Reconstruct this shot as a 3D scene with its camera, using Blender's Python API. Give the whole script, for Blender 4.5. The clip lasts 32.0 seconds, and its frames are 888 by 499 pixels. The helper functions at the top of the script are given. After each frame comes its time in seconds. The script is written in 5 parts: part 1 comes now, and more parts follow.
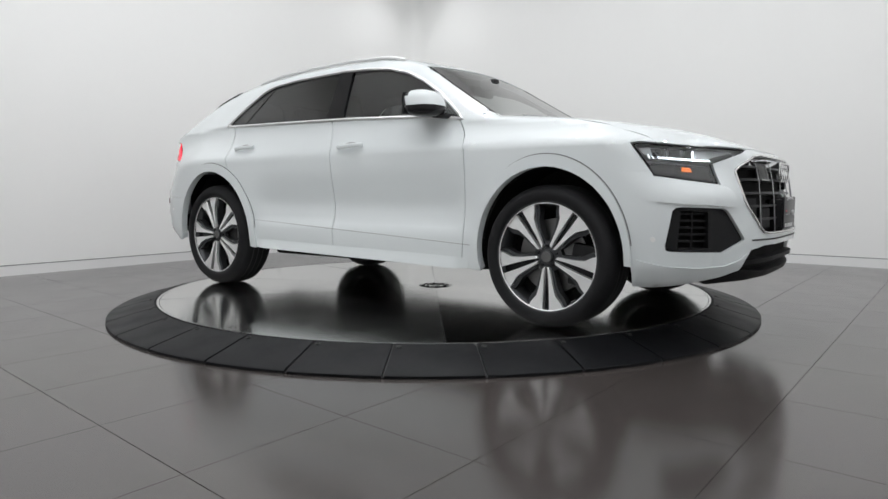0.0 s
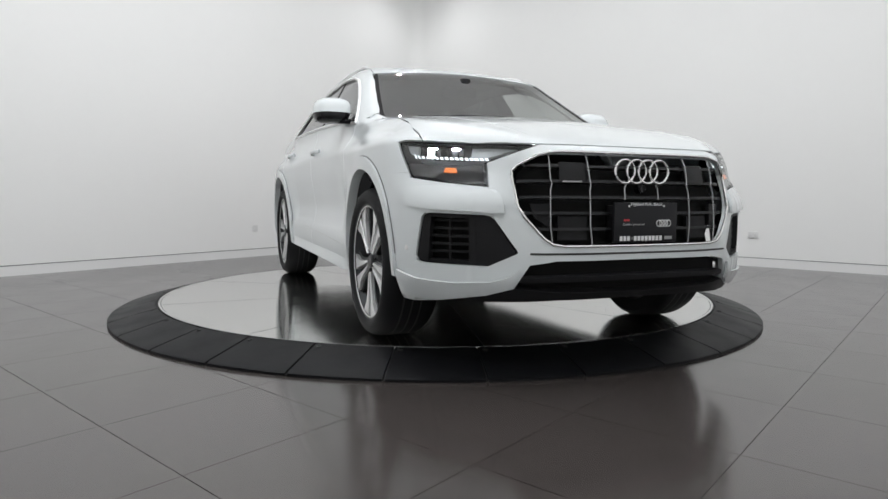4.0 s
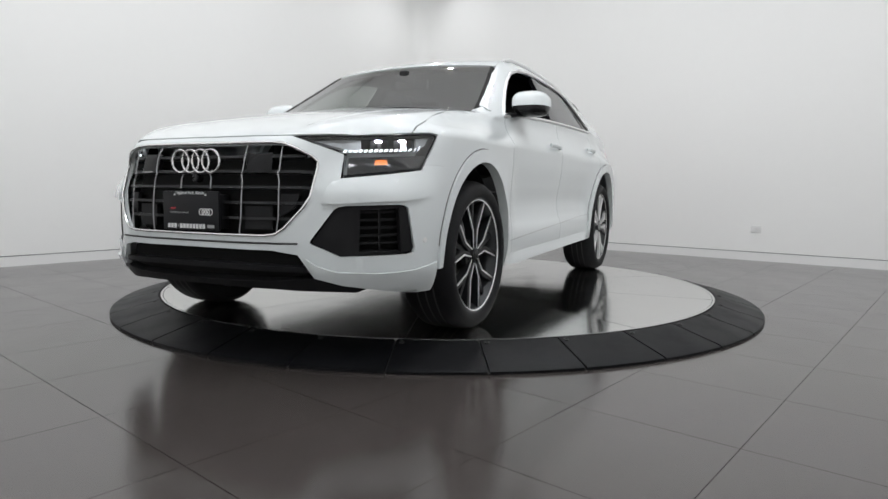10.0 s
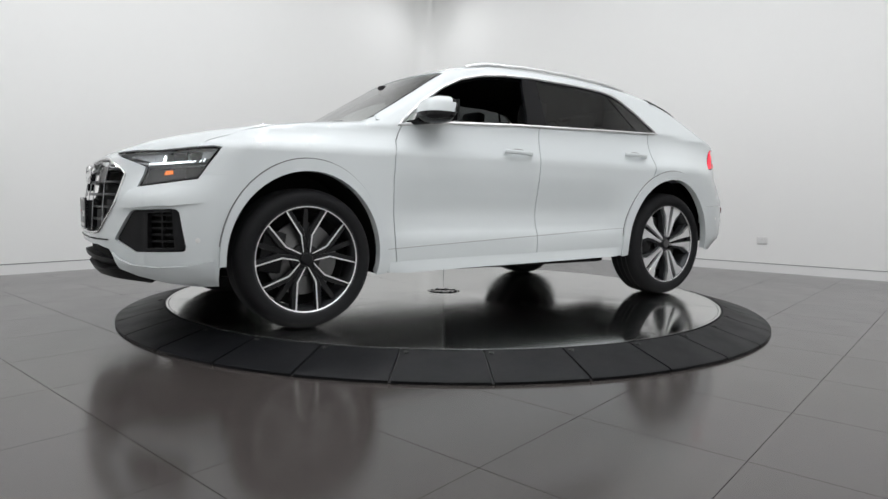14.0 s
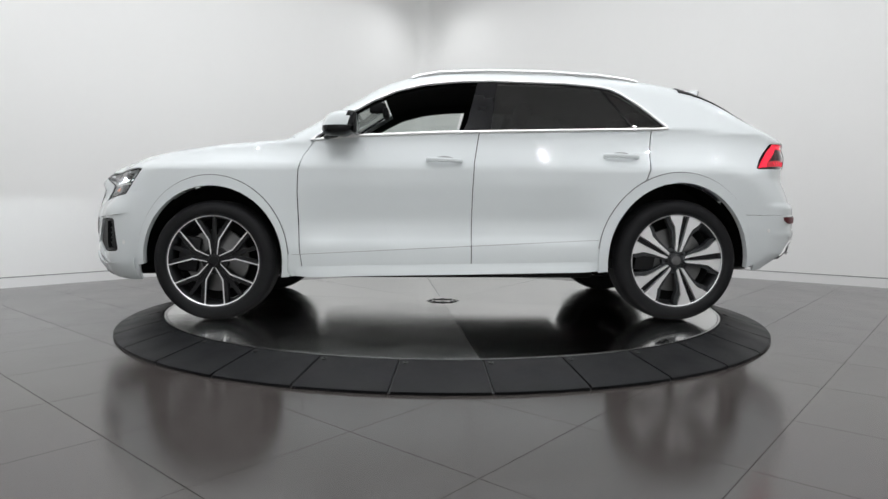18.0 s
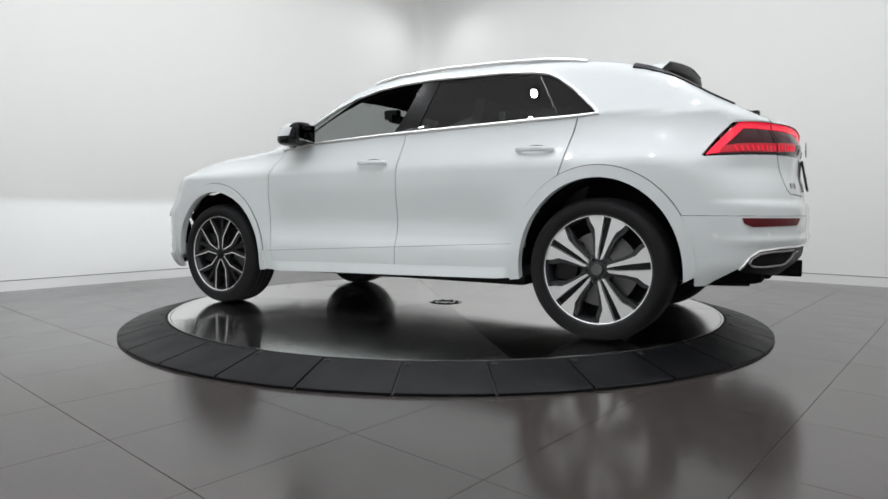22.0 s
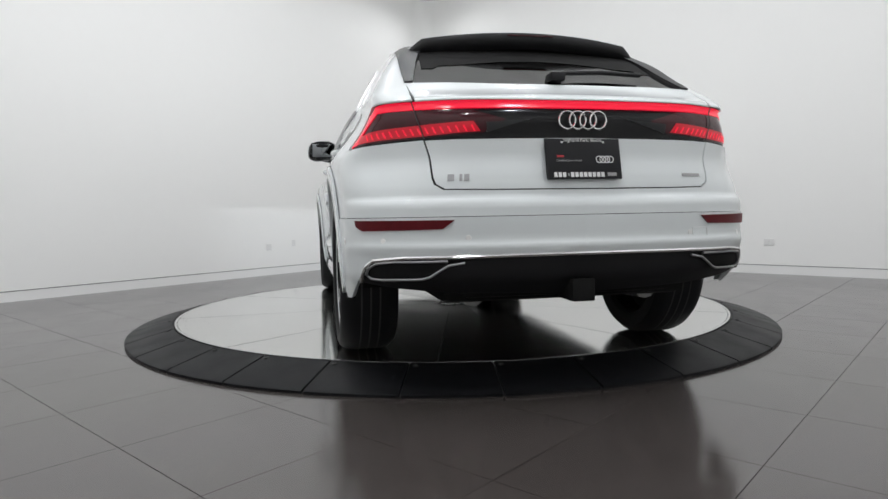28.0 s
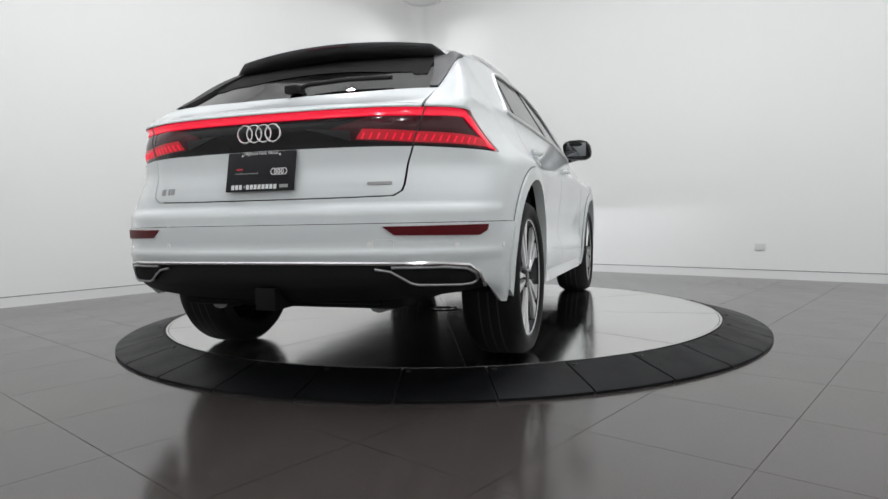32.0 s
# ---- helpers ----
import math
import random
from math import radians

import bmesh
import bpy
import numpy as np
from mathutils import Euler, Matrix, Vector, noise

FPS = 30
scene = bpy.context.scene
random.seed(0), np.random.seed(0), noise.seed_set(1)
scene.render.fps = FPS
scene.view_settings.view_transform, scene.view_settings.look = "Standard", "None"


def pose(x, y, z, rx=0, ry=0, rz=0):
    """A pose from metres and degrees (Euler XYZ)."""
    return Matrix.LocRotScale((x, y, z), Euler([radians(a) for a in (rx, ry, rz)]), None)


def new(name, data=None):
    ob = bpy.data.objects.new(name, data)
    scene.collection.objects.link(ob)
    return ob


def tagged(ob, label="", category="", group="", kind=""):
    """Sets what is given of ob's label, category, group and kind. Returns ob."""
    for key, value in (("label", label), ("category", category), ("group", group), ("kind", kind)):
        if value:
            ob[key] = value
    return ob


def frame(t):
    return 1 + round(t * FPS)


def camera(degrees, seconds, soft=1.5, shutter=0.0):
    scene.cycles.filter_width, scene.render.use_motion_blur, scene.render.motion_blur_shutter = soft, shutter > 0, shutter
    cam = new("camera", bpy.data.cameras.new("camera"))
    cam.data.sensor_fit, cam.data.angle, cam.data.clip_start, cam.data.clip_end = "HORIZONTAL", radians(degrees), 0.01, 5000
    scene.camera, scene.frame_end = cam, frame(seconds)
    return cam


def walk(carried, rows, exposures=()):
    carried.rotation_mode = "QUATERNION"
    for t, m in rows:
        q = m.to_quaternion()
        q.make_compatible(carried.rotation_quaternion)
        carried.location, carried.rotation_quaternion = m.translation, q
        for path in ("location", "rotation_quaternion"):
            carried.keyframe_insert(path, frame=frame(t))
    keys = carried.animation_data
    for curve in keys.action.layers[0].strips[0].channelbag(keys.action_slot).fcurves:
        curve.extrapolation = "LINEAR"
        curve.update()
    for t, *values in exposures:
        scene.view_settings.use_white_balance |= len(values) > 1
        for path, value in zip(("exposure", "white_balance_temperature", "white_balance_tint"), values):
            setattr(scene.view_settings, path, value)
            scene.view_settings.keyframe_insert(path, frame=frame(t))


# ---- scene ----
cam = camera(69.0, 32.0, soft=1.5)
AIM = [  # seconds, yaw, pitch, roll
    (0.0, -0.78, -4.82, 0.09), (0.5, -0.82, -4.70, 0.15), (1.0, -0.77, -4.59, 0.10), (1.5, -0.65, -4.41, -0.05), (2.0, -0.60, -4.38, -0.02),
    (2.5, -0.61, -4.41, -0.01), (3.0, -0.65, -4.40, -0.04), (3.5, -0.69, -4.44, -0.25), (5.5, -0.25, -4.73, -0.50), (6.0, -0.14, -4.75, -0.58),
    (6.5, -0.14, -4.78, -0.58), (7.0, -0.19, -4.84, -0.51), (7.5, -0.23, -4.90, -0.44), (8.0, -0.25, -4.94, -0.40), (8.5, -0.29, -5.06, -0.45),
    (9.0, -0.32, -5.15, -0.36), (9.5, -0.38, -5.16, -0.38), (10.0, -0.38, -5.17, -0.62), (10.5, -0.38, -5.08, -0.69), (11.0, -0.33, -5.10, -0.72),
    (11.5, -0.25, -5.09, -0.84), (12.0, -0.20, -4.91, -1.03), (12.5, -0.22, -4.76, -1.00), (13.0, -0.15, -4.58, -0.94), (13.5, 0.03, -4.35, -0.90),
    (14.0, 0.08, -4.32, -0.84), (14.5, 0.07, -4.23, -0.89), (16.5, -0.14, -3.60, -1.06), (17.0, -0.20, -3.65, -1.02), (17.5, -0.22, -3.60, -0.58),
    (18.0, -0.07, -3.44, -0.42), (18.5, 0.17, -3.19, -0.51), (19.0, 0.21, -3.14, -0.50), (19.5, 0.28, -3.07, -0.54), (20.0, 0.18, -2.99, -0.40),
    (20.5, 0.22, -3.03, -0.42), (21.0, 0.24, -3.15, -0.37), (21.5, 0.22, -3.14, -0.27), (22.0, 0.16, -3.33, -0.17), (22.5, 0.13, -3.43, -0.06),
    (23.0, 0.10, -3.55, 0.04), (23.5, 0.21, -3.72, 0.09), (24.0, 0.23, -3.85, 0.10), (24.5, 0.21, -3.87, 0.45), (26.5, 0.31, -3.48, 1.23),
    (27.0, 0.32, -3.42, 1.24), (27.5, 0.42, -3.41, 1.20), (28.0, 0.48, -3.22, 1.07), (28.5, 0.42, -2.88, 1.10), (29.0, 0.41, -2.73, 0.86),
    (29.5, 0.37, -2.61, 0.72), (30.0, 0.35, -2.52, 0.62), (30.5, 0.26, -2.50, 0.89), (31.0, 0.04, -2.68, 1.14), (31.5, -0.00, -2.77, 1.22),
    (32.0, -0.16, -2.76, 1.13),
]
TURN = [  # seconds, heading of the car in degrees
    (0, 52.2), (1, 45.1), (2, 37.4), (3, 29.4), (6, 5.7), (7, -2.0), (8, -9.9), (9, -17.9),
    (10, -25.8), (11, -33.6), (12, -41.4), (13, -49.3), (14, -57.0), (17, -79.9), (18, -87.9), (19, -96.0),
    (20, -104.0), (21, -112.1), (22, -119.9), (23, -127.7), (24, -135.8), (27, -159.3), (28, -167.2), (29, -175.1),
    (30, -182.8), (31, -190.5), (32, -198.4),
]

EYE = (0.0, -5.107, 0.806)
walk(cam, [(t, pose(*EYE, 90 + p, r, y)) for t, y, p, r in AIM], exposures=[(0.0, 0.0), (32.0, 0.0)])
DISC_Z = 0.09
CEILING_Z = 5.4

# ---------------------------------------------------------------- light
world = bpy.data.worlds.new("studio_world")
world.use_nodes = True
scene.world = world
world.node_tree.nodes["Background"].inputs[0].default_value = (0.8, 0.9, 1.0, 1)
world.node_tree.nodes["Background"].inputs[1].default_value = 0.02
LAMP_WATTS = 24.6
LAMP_TINT = (0.955, 0.968, 1.0)


# ---------------------------------------------------------------- materials
def material(name, color=(0.5, 0.5, 0.5), rough=0.5, metal=0.0, coat=0.0, emit=None, power=0.0, vary=0.0, grain=0.0,
             scale=8.0, bump=0.0, bump_scale=200.0, rough_vary=0.0, piece=0.0, spec=0.5):
    """A principled material: colour and roughness vary at two scales, with a fine relief."""
    m = bpy.data.materials.new(name)
    m.use_nodes = True
    nt = m.node_tree
    p = nt.nodes["Principled BSDF"]
    p.inputs["Base Color"].default_value = (*color, 1)
    p.inputs["Roughness"].default_value = rough
    p.inputs["Metallic"].default_value = metal
    p.inputs["Coat Weight"].default_value = coat
    p.inputs["Coat Roughness"].default_value = 0.04
    p.inputs["Specular IOR Level"].default_value = spec
    if emit:
        p.inputs["Emission Color"].default_value = (*emit, 1)
        p.inputs["Emission Strength"].default_value = power
    coord = nt.nodes.new("ShaderNodeTexCoord")

    def fuzz(size, detail):
        n = nt.nodes.new("ShaderNodeTexNoise")
        n.inputs["Scale"].default_value = size
        n.inputs["Detail"].default_value = detail
        nt.links.new(coord.outputs["Object"], n.inputs["Vector"])
        return n.outputs["Fac"]

    def arith(op, a, b):
        n = nt.nodes.new("ShaderNodeMath")
        n.operation = op
        for k, v in enumerate((a, b)):
            if isinstance(v, (int, float)):
                n.inputs[k].default_value = v
            else:
                nt.links.new(v, n.inputs[k])
        return n.outputs[0]

    if vary or grain or piece:
        f = arith("ADD", arith("MULTIPLY", arith("SUBTRACT", fuzz(scale, 4), 0.5), 2 * vary),
                  arith("MULTIPLY", arith("SUBTRACT", fuzz(scale * 14, 6), 0.5), 2 * grain))
        if piece:
            info = nt.nodes.new("ShaderNodeObjectInfo")
            f = arith("ADD", f, arith("MULTIPLY", arith("SUBTRACT", info.outputs["Random"], 0.5), 2 * piece))
        f = arith("ADD", f, 1.0)
        mix = nt.nodes.new("ShaderNodeVectorMath")
        mix.operation = "SCALE"
        mix.inputs[0].default_value = color
        nt.links.new(f, mix.inputs["Scale"])
        nt.links.new(mix.outputs[0], p.inputs["Base Color"])
    if rough_vary:
        r = arith("ADD", arith("MULTIPLY", arith("SUBTRACT", fuzz(scale * 1.7, 5), 0.5), 2 * rough_vary), rough)
        nt.links.new(r, p.inputs["Roughness"])
    if bump:
        b = nt.nodes.new("ShaderNodeBump")
        b.inputs["Strength"].default_value = bump
        b.inputs["Distance"].default_value = 0.002
        nt.links.new(fuzz(bump_scale, 3), b.inputs["Height"])
        nt.links.new(b.outputs[0], p.inputs["Normal"])
    return m


def glass_material(name, tint, rough=0.0, clear=0.8, base=0.08):
    """Thin tinted glass: part of the light passes straight through, the rest is mirrored by Fresnel."""
    m = bpy.data.materials.new(name)
    m.use_nodes = True
    nt = m.node_tree
    nt.nodes.remove(nt.nodes["Principled BSDF"])
    out = nt.nodes["Material Output"]
    tr = nt.nodes.new("ShaderNodeBsdfTransparent")
    tr.inputs[0].default_value = (*[c * clear for c in tint], 1)
    gl = nt.nodes.new("ShaderNodeBsdfGlossy")
    gl.inputs["Roughness"].default_value = rough
    # mirror share: base at right angles, rising towards grazing views
    lw = nt.nodes.new("ShaderNodeLayerWeight")
    lw.inputs["Blend"].default_value = 0.5
    up = nt.nodes.new("ShaderNodeMath")
    up.operation = "POWER"
    up.inputs[1].default_value = 4.5
    nt.links.new(lw.outputs["Facing"], up.inputs[0])
    fr = nt.nodes.new("ShaderNodeMath")
    fr.operation = "MULTIPLY_ADD"
    fr.inputs[1].default_value = 1 - base
    fr.inputs[2].default_value = base
    nt.links.new(up.outputs[0], fr.inputs[0])
    mix = nt.nodes.new("ShaderNodeMixShader")
    nt.links.new(fr.outputs[0], mix.inputs[0])
    nt.links.new(tr.outputs[0], mix.inputs[1])
    nt.links.new(gl.outputs[0], mix.inputs[2])
    nt.links.new(mix.outputs[0], out.inputs["Surface"])
    return m


M_WALL = material("white_wall_paint", (0.86, 0.86, 0.845), 0.62, vary=0.012, grain=0.006, scale=0.6, bump=0.08, bump_scale=160)
M_BASE = material("baseboard_paint", (0.82, 0.82, 0.81), 0.45, vary=0.01, scale=2)
M_GAP = material("dark_gap", (0.03, 0.03, 0.03), 0.7)
# reveal above the baseboard: the shade in the gap is put into this grey
M_REVEAL = material("painted_gap_shade", (0.25, 0.25, 0.25), 0.8)
M_CEIL = material("ceiling_paint", (0.86, 0.86, 0.85), 0.8, vary=0.02, scale=0.8)
M_TILE = material("grey_porcelain_tile", (0.054, 0.047, 0.044), 0.165, spec=0.8, vary=0.06, grain=0.06, scale=1.6, rough_vary=0.07, piece=0.03, bump=0.02, bump_scale=60)
M_GROUT = material("tile_grout", (0.038, 0.034, 0.032), 0.4, vary=0.1, scale=20)
M_RUBBER = material("black_rubber_ramp", (0.0065, 0.0069, 0.0080), 0.48, spec=0.14, vary=0.35, grain=0.35, scale=2.5, rough_vary=0.2, bump=0.25, bump_scale=110, piece=0.12)
M_DISC = material("brushed_steel_plate", (0.70, 0.70, 0.68), 0.105, metal=1.0, vary=0.06, grain=0.05, scale=2.2, rough_vary=0.035)
# the plates are brushed slantwise: they smear what they mirror across the brush lines
turn_ = M_DISC.node_tree.nodes.new("ShaderNodeVectorTransform")
turn_.vector_type, turn_.convert_from, turn_.convert_to = "VECTOR", "OBJECT", "WORLD"
turn_.inputs[0].default_value = (math.cos(radians(40)), math.sin(radians(40)), 0.0)
M_DISC.node_tree.links.new(turn_.outputs[0], M_DISC.node_tree.nodes["Principled BSDF"].inputs["Tangent"])
M_DISC.node_tree.nodes["Principled BSDF"].inputs["Anisotropic"].default_value = 0.93
M_STEEL = material("bright_steel_trim", (0.75, 0.75, 0.74), 0.22, metal=1.0, vary=0.04, scale=6)
M_BOLT = material("dark_bolt", (0.015, 0.015, 0.015), 0.5)
M_OUTLET = material("outlet_plastic", (0.74, 0.74, 0.73), 0.4)
M_LAMP = material("lamp_housing", (0.7, 0.7, 0.7), 0.4)
M_PAINT = material("white_car_paint", (0.672, 0.706, 0.712), 0.35, spec=0.15, coat=1.0, vary=0.006, scale=5)
M_PAINT.node_tree.nodes["Principled BSDF"].inputs["Coat Roughness"].default_value = 0.012
M_BLACK = material("black_gloss_plastic", (0.008, 0.008, 0.009), 0.12, spec=0.25, vary=0.1, scale=6)
M_PLASTIC = material("black_grained_plastic", (0.010, 0.010, 0.011), 0.5, spec=0.2, vary=0.15, grain=0.1, scale=10, bump=0.15, bump_scale=500)
M_LINER = material("black_trim_and_reflection", (0.011, 0.011, 0.011), 0.8, spec=0.10, vary=0.1, scale=8)
M_LEATHER = material("black_seat_leather", (0.014, 0.014, 0.015), 0.5, vary=0.2, grain=0.1, scale=12, bump=0.3, bump_scale=300)
M_MIRROR = material("mirror_glass", (0.20, 0.21, 0.22), 0.03, metal=1.0)
M_DIMCHROME = material("dark_chrome", (0.36, 0.36, 0.37), 0.28, metal=1.0, vary=0.02, scale=20)
M_GREYBAR = material("grey_grille_plastic", (0.016, 0.0165, 0.018), 0.3, spec=0.35, vary=0.1, scale=12)
M_RAIL = material("satin_rail_metal", (0.80, 0.80, 0.80), 0.42, metal=0.85, vary=0.02, scale=20)
M_CHROME = material("satin_chrome", (0.80, 0.80, 0.80), 0.16, metal=1.0, vary=0.02, scale=20)
M_TYRE = material("tyre_rubber", (0.013, 0.013, 0.014), 0.6, spec=0.15, vary=0.2, grain=0.2, scale=9, bump=0.2, bump_scale=260)
M_ALLOY = material("machined_alloy", (0.86, 0.86, 0.86), 0.34, metal=0.78, vary=0.03, grain=0.04, scale=14)
M_DARKALLOY = material("grey_painted_alloy", (0.045, 0.047, 0.05), 0.4, metal=0.5, vary=0.1, scale=10)
M_SPOKE = material("satin_black_alloy", (0.014, 0.014, 0.015), 0.42, spec=0.25, vary=0.15, grain=0.1, scale=12)
M_BRAKE = material("brake_steel", (0.16, 0.16, 0.16), 0.4, metal=1.0, vary=0.1, grain=0.15, scale=12)
M_GLASS = glass_material("clear_window_glass", (0.86, 0.92, 0.89), clear=0.86, base=0.18)
M_SCREEN = glass_material("windshield_glass", (0.86, 0.92, 0.89), clear=0.70, base=0.46)
M_PRIVACY = glass_material("dark_privacy_glass", (0.07, 0.075, 0.075), clear=1.0)
M_REARGLASS = glass_material("dark_rear_window_glass", (0.07, 0.075, 0.075), clear=1.0, base=0.36)
M_LAMPINNER = material("satin_lamp_reflector", (0.40, 0.41, 0.42), 0.3, metal=0.3, vary=0.1, scale=40)
M_LENS = glass_material("lamp_cover_glass", (0.95, 0.97, 0.98), clear=0.95, base=0.10)
M_REDGLOW = material("lit_red_lamp", (0.6, 0.01, 0.03), 0.2, emit=(1.0, 0.010, 0.050), power=0.58)
M_REDDARK = material("dark_red_lamp_plastic", (0.045, 0.004, 0.008), 0.12, spec=0.4, vary=0.15, scale=30)
M_REDZONE = material("glowing_red_lamp", (0.4, 0.01, 0.02), 0.2, emit=(1.0, 0.012, 0.045), power=0.20, vary=0.1, scale=30)
M_REFLECTOR = material("dark_red_reflector", (0.10, 0.003, 0.007), 0.42, spec=0.2, vary=0.2, grain=0.2, scale=40)
M_AMBER = material("lit_amber_lamp", (0.9, 0.25, 0.03), 0.2, emit=(1.0, 0.17, 0.02), power=0.45)
M_LED = material("lit_white_led", (1, 1, 1), 0.2, emit=(0.86, 0.95, 1.0), power=1.5)
M_BEAM = material("lit_beam_slot", (1, 1, 1), 0.1, emit=(0.90, 0.96, 1.0), power=11000.0)
M_BAFFLE = material("optical_black", (0.001, 0.001, 0.001), 0.9, spec=0.0)
M_LITLENS = material("lit_headlamp_lens", (1, 1, 1), 0.1, emit=(0.82, 0.93, 1.0), power=45.0)
M_PLATE = material("black_plate_plastic", (0.008, 0.008, 0.010), 0.3, spec=0.25, vary=0.1, scale=20)
M_WHITEINK = material("white_print", (0.7, 0.7, 0.7), 0.5)
M_REDINK = material("red_print", (0.45, 0.02, 0.03), 0.5)
M_SEAM = material("grey_panel_gap", (0.13, 0.13, 0.13), 0.6)
# grey of printed marks; also paints the shade of sill creases and handle recesses
M_GREY_PRINT_SHADE = material("grey_print_and_shade", (0.3, 0.3, 0.3), 0.4)


# ---------------------------------------------------------------- mesh helpers
def mesh_of(bm, name, mat, smooth=True, sharp=40.0):
    bmesh.ops.recalc_face_normals(bm, faces=bm.faces) if bm.faces else None
    me = bpy.data.meshes.new(name)
    bm.to_mesh(me)
    bm.free()
    me.materials.append(mat)
    if smooth:
        for f in me.polygons:
            f.use_smooth = True
        me.set_sharp_from_angle(angle=radians(sharp))
    return me


def part(name, bm, mat, parent, label="", smooth=True, sharp=40.0, at=None):
    ob = new(name, mesh_of(bm, name, mat, smooth, sharp))
    ob.parent = parent
    if at is not None:
        ob.matrix_basis = at
    return tagged(ob, label)


def thing(name, label, category, group="", kind=""):
    return tagged(new(name), label, category, group, kind)


def box(bm, x0, x1, y0, y1, z0, z1, bevel=0.0, m=None):
    made = bmesh.ops.create_cube(bm, size=1.0, matrix=Matrix.LocRotScale(((x0 + x1) / 2, (y0 + y1) / 2, (z0 + z1) / 2), None, (x1 - x0, y1 - y0, z1 - z0)))["verts"]
    if bevel:
        edges = list({e for v in made for e in v.link_edges})
        out = bmesh.ops.bevel(bm, geom=edges, offset=bevel, segments=2, profile=0.6, affect="EDGES")
        made = list({v for f in out["faces"] for v in f.verts} | {v for v in made if v.is_valid})
    if m is not None:
        bmesh.ops.transform(bm, matrix=m, verts=made)
    return bm


def lathe(bm, profile, n=48, axis="Z", m=None):
    """Turns (radius, height) pairs about an axis."""
    rings = []
    for r, h in profile:
        ring = []
        for k in range(n):
            a = 2 * math.pi * k / n
            p = Vector((r * math.cos(a), r * math.sin(a), h))
            if axis == "Y":
                p = Vector((p.x, p.z, p.y))
            if axis == "X":
                p = Vector((p.z, p.x, p.y))
            ring.append(bm.verts.new(m @ p if m is not None else p))
        rings.append(ring)
    for a, b in zip(rings, rings[1:]):
        for k in range(n):
            bm.faces.new((a[k], a[(k + 1) % n], b[(k + 1) % n], b[k]))
    return rings


def tube(bm, path, radius, n=8, closed=False, flat=1.0):
    """A round or flattened bar along a list of points."""
    pts = [Vector(p) for p in path]
    rings = []
    for i, p in enumerate(pts):
        a = pts[i - 1] if i or closed else pts[i]
        b = pts[(i + 1) % len(pts)] if i + 1 < len(pts) or closed else pts[i]
        d = (b - a).normalized()
        up = Vector((0, 0, 1)) if abs(d.z) < 0.9 else Vector((1, 0, 0))
        s = d.cross(up).normalized()
        u = s.cross(d).normalized()
        rings.append([bm.verts.new(p + radius * (math.cos(2 * math.pi * k / n) * s + flat * math.sin(2 * math.pi * k / n) * u)) for k in range(n)])
    pairs = list(zip(rings, rings[1:])) + ([(rings[-1], rings[0])] if closed else [])
    for a, b in pairs:
        for k in range(n):
            bm.faces.new((a[k], a[(k + 1) % n], b[(k + 1) % n], b[k]))
    if not closed:
        bm.faces.new(rings[0])
        bm.faces.new(rings[-1])
    return bm


def prism(bm, outline, h0, h1, m=None, inset=0.0):
    """A flat outline in x and y, raised from h0 to h1, its top edge drawn in by inset."""
    n = len(outline)
    c = Vector((sum(p[0] for p in outline) / n, sum(p[1] for p in outline) / n, 0))

    def ring(h, pull):
        made = []
        for x, y in outline:
            v = Vector((x, y, 0))
            d = c - v
            v = v + d.normalized() * min(pull, d.length * 0.8) + Vector((0, 0, h))
            made.append(bm.verts.new(m @ v if m is not None else v))
        return made

    rings = [ring(h0, 0), ring(h1 - inset * (1 if h1 > h0 else -1), 0), ring(h1, inset)] if inset else [ring(h0, 0), ring(h1, 0)]
    for a, b in zip(rings, rings[1:]):
        for k in range(n):
            bm.faces.new((a[k], a[(k + 1) % n], b[(k + 1) % n], b[k]))
    bm.faces.new(rings[0])
    bm.faces.new(rings[-1])
    return bm


# ---------------------------------------------------------------- room
CORNER = Vector((-0.38, 6.40, 0))
LEFT_DIR = Vector((-0.6172, -0.7868, 0)).normalized()
RIGHT_DIR = Vector((0.7547, -0.6561, 0)).normalized()
LEN = 9.6


def wall_piece(name, a, b, label):
    """A wall of thickness 0.2 from a to b, the room on its right hand, with a reveal line and a flush baseboard."""
    d = (b - a).normalized()
    out = Vector((-d.y, d.x, 0))
    L = (b - a).length
    m = Matrix(((d.x, out.x, 0, a.x), (d.y, out.y, 0, a.y), (0, 0, 1, 0), (0, 0, 0, 1)))
    bm = bmesh.new()
    box(bm, -0.2, L + 0.2, 0.0, 0.2, 0.110, CEILING_Z)
    bmesh.ops.transform(bm, matrix=m, verts=bm.verts)
    w = tagged(new(name, mesh_of(bm, name, M_WALL, False)), label, "wall", kind="structure")
    bm = bmesh.new()
    box(bm, -0.2, L + 0.2, 0.012, 0.2, 0.1, 0.110)
    bmesh.ops.transform(bm, matrix=m, verts=bm.verts)
    tagged(new("trim", mesh_of(bm, "trim", M_REVEAL, False)), "dark shadow gap above the white baseboard", "trim", kind="structure")
    bm = bmesh.new()
    box(bm, -0.2, L + 0.2, -0.003, 0.2, 0.0, 0.1)
    bmesh.ops.transform(bm, matrix=m, verts=bm.verts)
    tagged(new("baseboard", mesh_of(bm, "baseboard", M_BASE, False)), "flush white painted baseboard along the wall", "baseboard", kind="structure")
    return w, m


